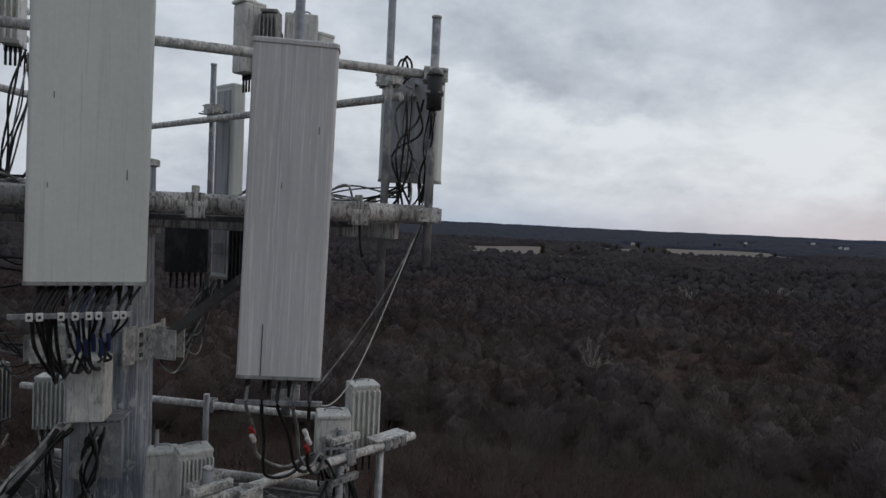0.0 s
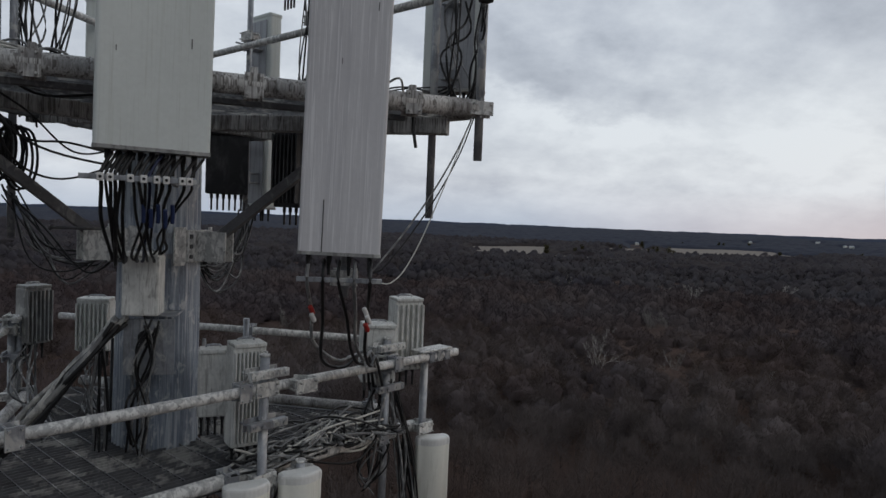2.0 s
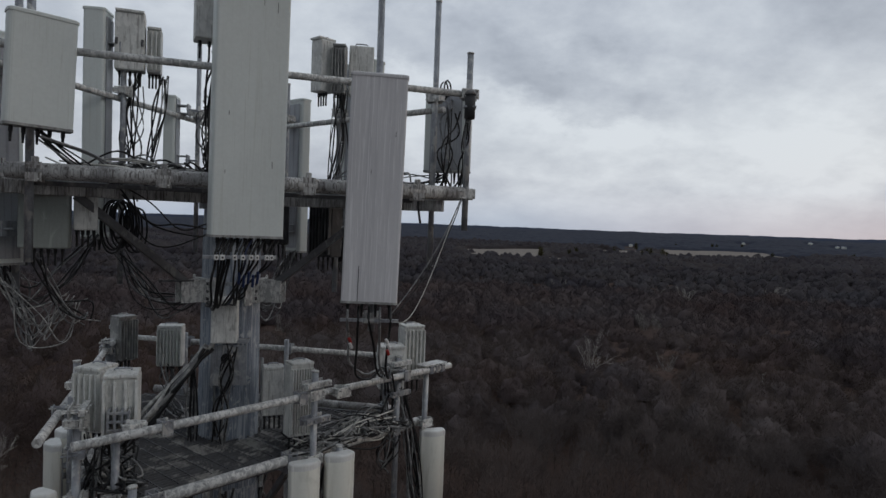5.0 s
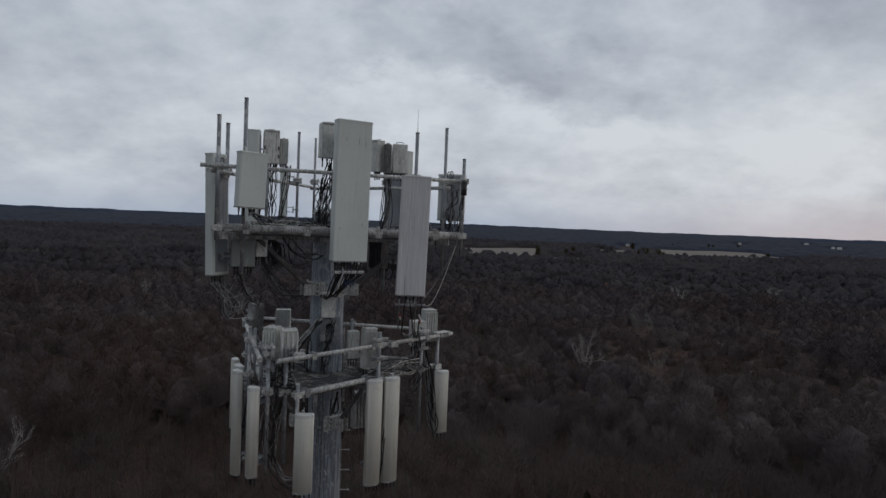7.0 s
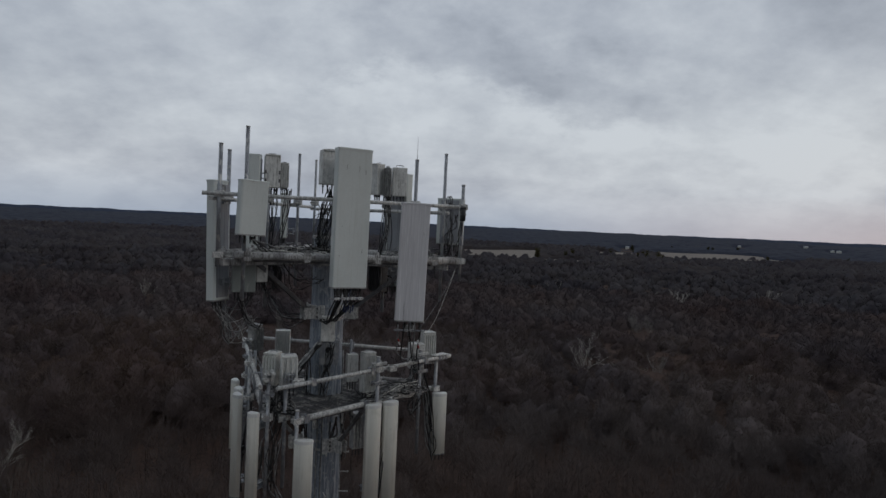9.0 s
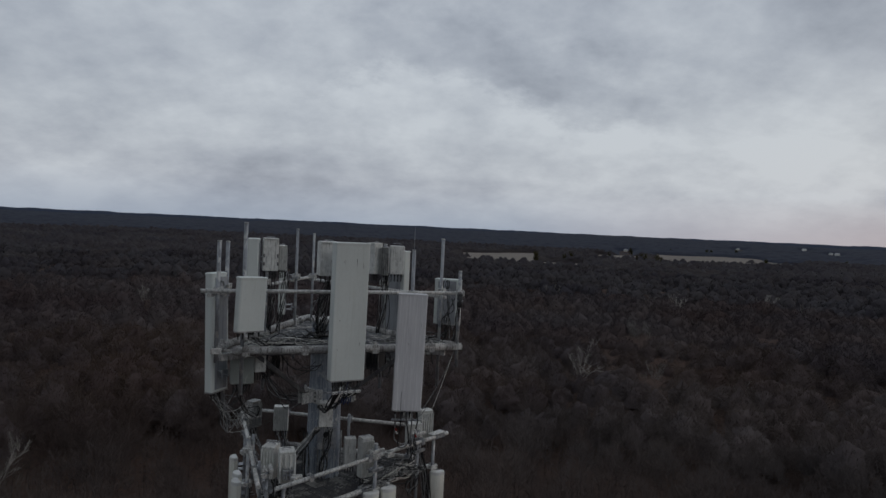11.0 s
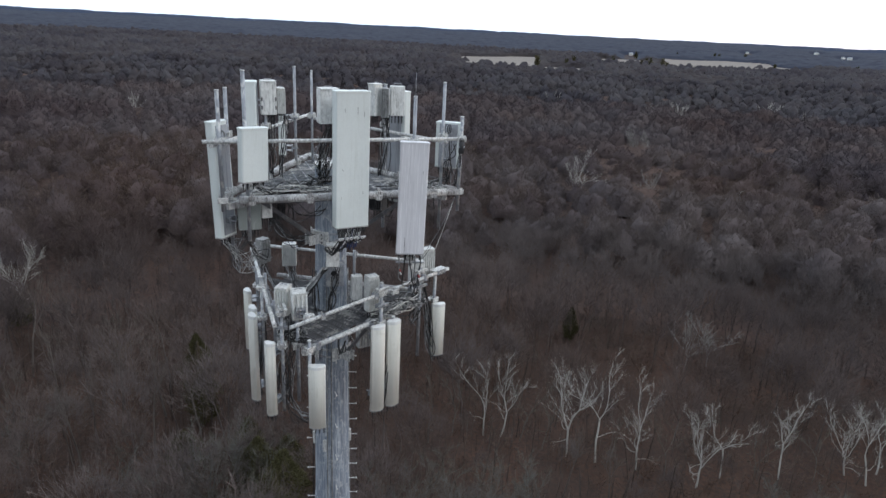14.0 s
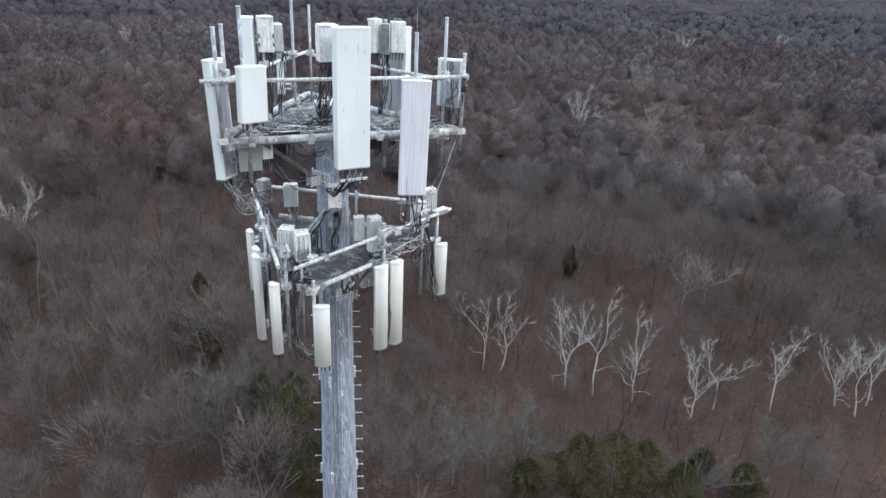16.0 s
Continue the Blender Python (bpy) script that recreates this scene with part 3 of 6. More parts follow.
# ---- trees ----
def segments_mesh(segs):
    """segs: rows p0(3) p1(3) r0 r1 sides -> vertices and triangles. Two sides make a ribbon, one a twig that runs to a point."""
    segs = np.asarray(segs, dtype=np.float64)
    cos, tris, tones, base = [], [], [], 0
    for sides in (1, 2, 3, 5, 7):
        s = segs[segs[:, 8] == sides]
        if not len(s):
            continue
        p0, p1, r0, r1 = s[:, 0:3], s[:, 3:6], s[:, 6], s[:, 7]
        d = p1 - p0
        d /= np.linalg.norm(d, axis=1)[:, None] + 1e-9
        ref = np.where(np.abs(d[:, 2:3]) < 0.8, np.array([[0, 0, 1.0]]), np.array([[1.0, 0, 0]]))
        u = np.cross(d, ref); u /= np.linalg.norm(u, axis=1)[:, None]
        v = np.cross(d, u)
        ph = (np.arange(len(s)) * 2.399) % (2 * math.pi)
        if sides == 1:
            o = (u * np.cos(ph)[:, None] + v * np.sin(ph)[:, None]) * r0[:, None]
            cos.append(np.stack([p0 + o, p0 - o, p1], 1).reshape(-1, 3))
            tris.append(base + np.arange(len(s) * 3).reshape(-1, 3)); base += len(s) * 3
            tones.append(np.repeat(s[:, 9] if s.shape[1] > 9 else np.full(len(s), 0.5), 3))
            continue
        rings0, rings1 = [], []
        for k in range(sides):
            ang = ph + 2 * math.pi * k / sides
            o = u * np.cos(ang)[:, None] + v * np.sin(ang)[:, None]
            rings0.append(p0 + o * r0[:, None]); rings1.append(p1 + o * r1[:, None])
        co = np.stack(rings0 + rings1, 1)
        idx = base + np.arange(len(s))[:, None] * (2 * sides)
        for k in range(sides if sides > 2 else 1):
            a, b = k, (k + 1) % sides
            tris.append(np.concatenate([idx + a, idx + b, idx + sides + b], 1))
            tris.append(np.concatenate([idx + a, idx + sides + b, idx + sides + a], 1))
        cos.append(co.reshape(-1, 3)); base += co.shape[0] * 2 * sides
        tones.append(np.repeat(s[:, 9] if s.shape[1] > 9 else np.full(len(s), 0.5), 2 * sides))
    return np.concatenate(cos), np.concatenate(tris), np.concatenate(tones)


def unit(v):
    return v / (np.linalg.norm(v) + 1e-9)


def grow(rng, height, spread=0.5, bole=0.35, levels=5, twig=0.012, lean=0.1, wander=0.18, fork=(3, 3, 3, 4, 3), thick=0.02, limbs=5, reach=0.26, up=0.10, taper=0.6, keep=0.85):
    """A leafless tree: bole, forking limbs and twigs."""
    segs = []

    def branch(p, d, length, r, level):
        n = 3 if level < 2 else (2 if level < 3 else 1)
        r_end = max(r * taper, twig)
        sides = 7 if level == 0 else (5 if level == 1 else (3 if level < levels - 1 else 2))
        q = p
        pts = []
        for k in range(n):
            d = unit(d + rng.normal(0, wander, 3) + np.array([0, 0, up if level else 0.05]))
            e = q + d * (length / n)
            ra, rb = r + (r_end - r) * k / n, r + (r_end - r) * (k + 1) / n
            segs.append([*q, *e, ra, rb, sides])
            q = e
            pts.append((q, d, rb))
        if level >= levels:
            return
        c = limbs if level == 0 else fork[min(level, len(fork) - 1)]
        for i in range(c):
            pos, dd, rr = pts[-1] if (i < 2 or level == 0) else pts[rng.integers(len(pts))]
            side = unit(rng.normal(0, 1, 3) * np.array([1, 1, 0.5]))
            nd = unit(dd * (1.0 - spread * 0.5) + side * spread * (0.9 if level else 0.75))
            frac = rng.uniform(0.55, 0.85)
            pos2 = pos - dd * (length / n) * (rng.uniform(0, 0.6) if i else 0)
            branch(pos2, nd, (length * frac * 0.98 if level else height * reach * rng.uniform(0.75, 1.2)), rr * (keep if i == 0 else rng.uniform(0.45, 0.7)), level + 1)

    d0 = unit(np.array([rng.normal(0, lean), rng.normal(0, lean), 1.0]))
    branch(np.zeros(3), d0, height * bole, height * thick, 0)
    s = np.array(segs)
    top = max(s[:, 2].max(), s[:, 5].max())
    k = height / top
    s[:, 2] *= k; s[:, 5] *= k
    return s


def placed(segs, x, y, z, turn, scale):
    c, s = math.cos(turn), math.sin(turn)
    o = segs.copy()
    o[:, 6:8] *= scale
    for i in (0, 3):
        px, py = segs[:, i] * scale, segs[:, i + 1] * scale
        o[:, i], o[:, i + 1], o[:, i + 2] = x + c * px - s * py, y + s * px + c * py, z + segs[:, i + 2] * scale
    return o


def evergreen(rng, x, y, height, width, label):
    t = thing("evergreen_tree", label, "tree", pose(x, y, float(land(np.array(x), np.array(y)))), "evergreens by the tower")
    tube("trunk", (0, 0, 0), (0, 0, height * 0.9), 0.16, BARK, t, seg=8, r2=0.03)
    n = 6000
    h = rng.uniform(0.08, 1.0, n)
    rad = width * np.sin(np.clip(h * 0.93 + 0.05, 0, 1) * math.pi) ** 0.7 * np.where(h > 0.5, (1.05 - h) * 2, 1.0) ** 0.35 * np.sqrt(rng.uniform(0.15, 1.0, n))
    an = rng.uniform(0, 2 * math.pi, n)
    an += 0.5 * np.sin(an * 3 + h * 11)
    rad *= 0.55 + 0.85 * vnoise(h * 5.0 + x, 2.2 * np.cos(an) + 2.2 * np.sin(2 * an) + y, 1.0)
    p0 = np.stack([rad * np.cos(an), rad * np.sin(an), h * height], 1)
    d = np.stack([np.cos(an), np.sin(an), rng.uniform(-0.3, 0.7, n)], 1) + rng.normal(0, 0.45, (n, 3))
    d /= np.linalg.norm(d, axis=1)[:, None]
    L = rng.uniform(0.18, 0.42, n)[:, None]
    s = np.concatenate([p0, p0 + d * L, np.full((n, 1), 0.055), np.full((n, 1), 0.0), np.full((n, 1), 1)], 1)
    co, tr, tone = segments_mesh(s)
    c = raw_mesh("crown", co, tr, NEEDLES, tone=tone); c.parent = t
    return t


# place, height, lean to the east as a share of the height
SYCAMORES = [(10.9, 66.4, 12.3, -0.08), (13.2, 66.1, 12.5, 0.18), (21.9, 62.2, 16.0, -0.15), (25.6, 61.2, 16.0, -0.03), (30.7, 59.9, 13.8, 0.02), (37.6, 56.7, 12.6, -0.12),
             (41.5, 58.9, 11.6, 0.02), (49.3, 58.9, 13.0, -0.15), (59.0, 60.5, 13.0, -0.25), (60.6, 58.4, 14.0, -0.22), (63.6, 60.9, 12.5, 0.0)]
GREY_STEMS = [(15.9, 65.3, 11.0, 0.12), (3.2, 64.1, 12.5, -0.03), (18.8, 63.5, 9.0, -0.05), (34.0, 58.6, 9.5, 0.05), (45.5, 58.0, 9.5, -0.05), (53.5, 58.5, 9.0, 0.04), (28.0, 62.5, 9.0, 0.1), (6.5, 66.0, 9.5, 0.05)]
LONE_PALE = [(50.2, 200.6, 20, 0.36), (91.0, 282.0, 17, 0.24), (97.5, 281.4, 16, 0.24), (220.5, 424.8, 20, 0.22), (151.9, 397.3, 19, 0.2), (96.1, 181.3, 11.5, 0.42), (85.8, 469.7, 18, 0.22), (74.9, 201.0, 13, 0.3), (232.0, 400.0, 16, 0.22),
             (46.8, 87.3, 11, 0.32), (51.5, 89.5, 10, 0.36), (-73.4, 101.4, 14.5, 0.42), (136.2, 413.8, 17, 0.2), (-62.0, 250.0, 15, 0.25), (-150.0, 330.0, 17, 0.25)]
EVERGREENS = [(19.4, 42.6, 8.6, 2.8), (22.6, 40.8, 10.5, 3.4), (26.2, 41.8, 8.6, 2.8), (30.0, 40.5, 7.0, 2.4), (14.1, 42.1, 5.3, 2.0), (34.6, 45.6, 4.6, 1.5), (38.5, 42.8, 5.0, 1.8), (28.8, 97.5, 6.5, 1.2),
              (-30.5, 72.0, 11.0, 2.2), (-28.0, 66.5, 8.0, 2.2), (-11.9, 44.5, 12.0, 3.2), (-15.5, 48.0, 11.0, 2.8), (-13.0, 51.5, 9.0, 2.6), (-26.7, 55.8, 6.0, 2.0), (-18.6, 55.5, 8.5, 2.4), (-69.9, 94.2, 6.0, 2.2), (-9.0, 41.0, 8.0, 2.6)]
NEAR_BARE = [(-20.0, 45.5, 15, -0.02), (-16.5, 48.5, 13, 0.05), (-23.5, 47.0, 12, -0.05), (-31.1, 48.3, 9, 0.05), (-45.4, 53.3, 11, 0.0), (6.0, 43.5, 13.5, -0.02), (10.0, 44.5, 12.5, -0.02), (1.2, 45.0, 12, -0.02), (13.8, 47.5, 10, 0.0), (43.0, 47.0, 9, 0.0), (33.5, 42.5, 8, 0.0), (48.0, 45.0, 9, 0.0)]
SLENDER = [(-39.7, 56, 13), (-38.2, 63.7, 15), (-31.7, 58.8, 15), (-39.9, 60.8, 14), (-58.0, 77.2, 16), (-52.4, 81.3, 16), (-47.0, 66.0, 15), (-34.0, 68.0, 15), (-63.0, 70.0, 15), (-3.0, 62.0, 12), (20.0, 54.0, 9), (25.0, 52.0, 9), (-43.0, 72.0, 15), (-36.0, 75.0, 14), (-49.5, 59.0, 13), (-27.0, 62.5, 13), (-55.0, 63.5, 14)]


def crooked(rng, p, d, length, r0, r1, kinks, wander, lift):
    """A crooked limb: its joints, each with direction and girth, and its segments."""
    rows, at = [], []
    q = np.array(p, dtype=float)
    for k in range(kinks):
        d = unit(d + rng.normal(0, wander, 3) + np.array([0, 0, lift]))
        e = q + d * (length / kinks)
        ra, rb = r0 + (r1 - r0) * k / kinks, r0 + (r1 - r0) * (k + 1) / kinks
        rows.append([*q, *e, ra, rb])
        at.append((e, d, rb))
        q = e
    return rows, at


def open_crown(rng, height, lean=0.0, bole=0.36, girth=0.0115, scaffolds=3, width=0.34, drooping=2, twigs=5, fine=0.014, branches=1):
    """An open-grown leafless tree: a leaning bole, long limbs that part low and rise, and sprays of fine twigs."""
    segs = []

    def add(rows, sides):
        segs.extend([*r, sides] for r in rows)

    r = height * girth
    rows, trunk = crooked(rng, (0, 0, 0), unit(np.array([lean * 1.1, rng.normal(0, 0.05), 1.0])), height * bole, r, r * 0.78, 4, 0.07, 0.05)
    add(rows, 7)
    top, d0, rt = trunk[-1]
    turn = rng.uniform(0, 6.28)
    for k in range(scaffolds):
        a = turn + 2 * math.pi * k / scaffolds + rng.normal(0, 0.35)
        out = rng.uniform(0.28, 0.62)
        d = unit(np.array([math.cos(a) * out + lean * 0.8, math.sin(a) * out, 1.0]))
        start = top if k < 2 else trunk[-2][0]
        L = height * (1 - bole) * rng.uniform(0.8, 1.08)
        rows, limb = crooked(rng, start, d, L, rt * rng.uniform(0.5, 0.75), fine * 1.2, 8, 0.15, 0.05)
        add(rows, 5)
        for i, (q, dd, rr) in enumerate(limb):
            for _ in range(branches):
                side = unit(rng.normal(0, 1, 3) * np.array([1, 1, 0.3]))
                bd = unit(dd * 0.7 + side * width * 1.8 + np.array([0, 0, 0.2]))
                bl = height * rng.uniform(0.14, 0.34) * (1.0 - 0.08 * i)
                rows, spray = crooked(rng, q, bd, bl, max(rr * rng.uniform(0.3, 0.55), fine), fine * 0.7, 4, 0.17, 0.10)
                add(rows, 3)
                for q2, d2, _ in spray:
                    for _ in range(twigs):
                        side = unit(rng.normal(0, 1, 3))
                        td = unit(d2 * 0.8 + side * 0.55 + np.array([0, 0, 0.25]))
                        tl = height * rng.uniform(0.05, 0.12)
                        segs.append([*q2, *(q2 + td * tl), fine * 0.9, fine * 0.4, 1])
    for k in range(drooping):
        a = rng.uniform(0, 6.28)
        q, dd, rr = trunk[int(rng.integers(1, 4))]
        rows, low = crooked(rng, q, unit(np.array([math.cos(a), math.sin(a) * 0.6, 0.15])), height * rng.uniform(0.16, 0.28), rr * 0.4, fine, 6, 0.42, 0.0)
        add(rows, 5)
        for q2, d2, _ in low[2:]:
            rows, _ = crooked(rng, q2, unit(d2 * 0.5 + rng.normal(0, 0.6, 3)), height * 0.07, fine * 1.2, fine * 0.6, 2, 0.3, 0.1)
            add(rows, 3)
    s = np.array(segs)
    k = height / s[:, 5].max()
    s[:, 2] *= k; s[:, 5] *= k
    return s


def tree_of(s, x, y, mat, label, group):
    """A tree of its own: bole and limbs, and its crown of finer wood."""
    t = thing("tree", label, "tree", pose(x, y, float(land(np.array(x), np.array(y))) - 0.1), group)
    for name, rows in (("trunk", s[s[:, 8] >= 5]), ("crown", s[s[:, 8] < 5])):
        co, tr, tone = segments_mesh(rows)
        raw_mesh(name, co, tr, mat, tone=tone).parent = t
    return t


def build_single_trees():
    rng = np.random.default_rng(11)
    for i, (x, y, h, lean) in enumerate(SYCAMORES):
        tree_of(open_crown(rng, h, lean, 0.30 + 0.05 * (i % 4), 0.0084, 2 + i % 3, 0.30, 1 + i % 3, 6, 0.010), x, y, BARK_PALE, "leafless pale-barked sycamore with crooked white limbs", "pale sycamores")
    for x, y, h, lean in GREY_STEMS:
        tree_of(open_crown(rng, h, lean, 0.4, 0.006, 2, 0.32, 2, 3, 0.013), x, y, BARK_LICHEN, "thin grey leafless tree among white sycamores", "thin grey trees")
    for x, y, h, width in LONE_PALE:
        far = 0.007 + math.hypot(x, y) * 0.00003
        tree_of(open_crown(rng, h, 0.0, 0.3, 0.008, 4, width, 1, 6, far, 2), x, y, BARK_PALE if h > 18 or x < -70 else BARK_GREY, "leafless pale tree rising above brown woods", "lone pale trees")
    for x, y, h, lean in NEAR_BARE:
        tree_of(open_crown(rng, h, lean, 0.22, 0.009, 6, 0.5, 1, 7, 0.011, 2), x, y, BARK_LICHEN, "spreading leafless tree with grey lichen-pale limbs", "spreading bare trees")
    for x, y, h in SLENDER:
        s = grow(rng, h, spread=0.45, bole=0.6, levels=4, twig=0.014, wander=0.07, lean=0.04, limbs=5, thick=0.0105, reach=0.18, up=0.2)
        tree_of(s, x, y, BARK, "slender leafless tree with a straight dark trunk", "slender trees in the leaf litter")
    for x, y, h, w in EVERGREENS:
        evergreen(rng, x, y, h, w, "olive-green evergreen cedar among bare trees")


def dome_twigs(rng, n, radius, low, length, width, skin=0.45, up=0.5):
    """Fine twigs that fill a rounded crown of height 1, thickest at its skin, standing out and up."""
    v = rng.normal(0, 1, (n, 3)); v[:, 2] = np.abs(v[:, 2]) * 1.0 - 0.22
    v /= np.linalg.norm(v, axis=1)[:, None]
    k = rng.uniform(skin, 1.0, n) ** 0.6
    turn = rng.uniform(0, 6.28)
    lump = 0.86 + 0.26 * np.sin(v[:, 0] * 4 + v[:, 2] * 3 + turn) * np.sin(v[:, 1] * 5 + turn * 2)
    p = v * (k * lump)[:, None] * np.array([radius, radius, 1 - low])
    p[:, 2] += low
    d = v * np.array([0.9, 0.9, 0.7]) + np.array([0, 0, up]) + rng.normal(0, 0.36, (n, 3))
    d /= np.linalg.norm(d, axis=1)[:, None]
    L = rng.uniform(0.5, 1.2, n)[:, None] * length
    return np.concatenate([p - d * L * 0.6, p + d * L * 0.4, np.full((n, 1), width), np.full((n, 1), 0.0), np.full((n, 1), 1.0)], 1)


def crown_shell(rng, radius, low, n_lat=6, n_lon=11):
    """A lumpy rounded crown of height 1: vertices and triangles."""
    co, tr = [], []
    for i in range(n_lat):
        th = (i + 0.35) / n_lat * math.radians(118)
        for j in range(n_lon):
            ph = 2 * math.pi * (j + 0.5 * (i % 2)) / n_lon
            k = rng.uniform(0.62, 1.12)
            co.append((radius * k * math.sin(th) * math.cos(ph), radius * k * math.sin(th) * math.sin(ph), low + (1 - low) * k * math.cos(th)))
    for i in range(n_lat - 1):
        for j in range(n_lon):
            a, b = i * n_lon + j, i * n_lon + (j + 1) % n_lon
            c, d = a + n_lon, b + n_lon
            tr += [(a, c, b), (b, c, d)]
    top = len(co)
    co.append((0, 0, 1.0))
    tr += [(top, j, (j + 1) % n_lon) for j in range(n_lon)]
    return np.array(co), np.array(tr)


def crown_field(name, label, shells, pts, hs, tones, rng, mat):
    """The thick hearts of many crowns in one mesh."""
    cos, trs, ts, base = [], [], [], 0
    zs = land(pts[:, 0], pts[:, 1])
    for x, y, z, h, tone in zip(pts[:, 0], pts[:, 1], zs, hs, tones):
        co, tr = shells[int(rng.integers(len(shells)))]
        t = rng.uniform(0, 6.28)
        c, s_ = math.cos(t), math.sin(t)
        cos.append(np.stack([x + h * (c * co[:, 0] - s_ * co[:, 1]), y + h * (s_ * co[:, 0] + c * co[:, 1]), z + h * co[:, 2]], 1))
        trs.append(tr + base); base += len(co)
        ts.append(np.full(len(co), tone))
    return tagged(raw_mesh(name, np.concatenate(cos), np.concatenate(trs), mat, smooth=True, tone=np.concatenate(ts)), label, "woods", kind="stuff")


def woodland(name, label, protos, pts, hs, tones, rng, mat):
    """Many trees in one mesh, each tree with a tone of its own."""
    rows = []
    zs = land(pts[:, 0], pts[:, 1])
    for x, y, z, h, tone in zip(pts[:, 0], pts[:, 1], zs, hs, tones):
        q = placed(protos[int(rng.integers(len(protos)))], x, y, z - 0.2, rng.uniform(0, 6.28), h)
        rows.append(np.concatenate([q, np.full((len(q), 1), tone)], 1))
    co, tr, tone = segments_mesh(np.concatenate(rows))
    return tagged(raw_mesh(name, co, tr, mat, tone=tone), label, "woods", kind="stuff")


def scatter(rng, r0, r1, cell, half=46):
    """Jittered points of the plan in the wedge ahead of the tower."""
    n = int(r1 / cell) + 2
    gx, gy = np.meshgrid(np.arange(-n, n + 1), np.arange(0, n + 1), indexing="ij")
    x = (gx + rng.uniform(0.05, 0.95, gx.shape)).ravel() * cell
    y = (gy + rng.uniform(0.05, 0.95, gx.shape)).ravel() * cell - 12
    r, a = np.hypot(x - 2, y + 12), np.degrees(np.arctan2(x - 2, y + 12))
    k = (r > r0) & (r < r1) & (np.abs(a) < half)
    return np.stack([x[k], y[k]], 1)


def bare_trees(rng, n, twigs, radius, low, length, width, bole=0.42, levels=1, limbs=4, fork=(3, 3), thick=0.008):
    """Patterns of a bare wood tree of height 1: straight bole, few limbs, a brush of twigs."""
    out = []
    for _ in range(n):
        s = grow(rng, 1.0, spread=0.6, bole=bole, levels=levels, twig=width * 1.2, limbs=limbs, fork=fork, thick=thick, wander=0.12, reach=0.27, up=0.2, lean=0.05)
        s[:, 8] = np.where(s[:, 8] >= 5, 3, 2) if levels > 2 else 2
        out.append(np.concatenate([s, dome_twigs(rng, twigs, rng.uniform(*radius), low, length, width, 0.5, 0.9 if levels > 2 else 0.55)]))
    return out


def stand_height(rng, p, lo, hi):
    """Height of each tree: groves of taller and of shorter ones."""
    g = vnoise(p[:, 0], p[:, 1], 38, 31) * 0.6 + vnoise(p[:, 0], p[:, 1], 110, 32) * 0.4
    return lo + (hi - lo) * np.clip(0.25 + 0.9 * (g - 0.25) + rng.normal(0, 0.2, len(p)), 0, 1)


def stand_tone(rng, p):
    """Tone of each tree: kinds of trees grow in patches."""
    return np.clip(0.5 + 1.1 * (vnoise(p[:, 0], p[:, 1], 45, 41) - 0.5) + rng.normal(0, 0.17, len(p)), 0, 1)


def clear_of(p):
    """True where no lone pale tree stands near, nor just beyond."""
    ok = np.ones(len(p), dtype=bool)
    for x, y, _, _ in LONE_PALE:
        d = math.hypot(x, y)
        ahead = (p[:, 0] - x) * x / d + (p[:, 1] - y) * y / d
        aside = np.abs((p[:, 0] - x) * y / d - (p[:, 1] - y) * x / d)
        ok &= ~((ahead > -14) & (ahead < 4) & (aside < 4.5))
    return ok


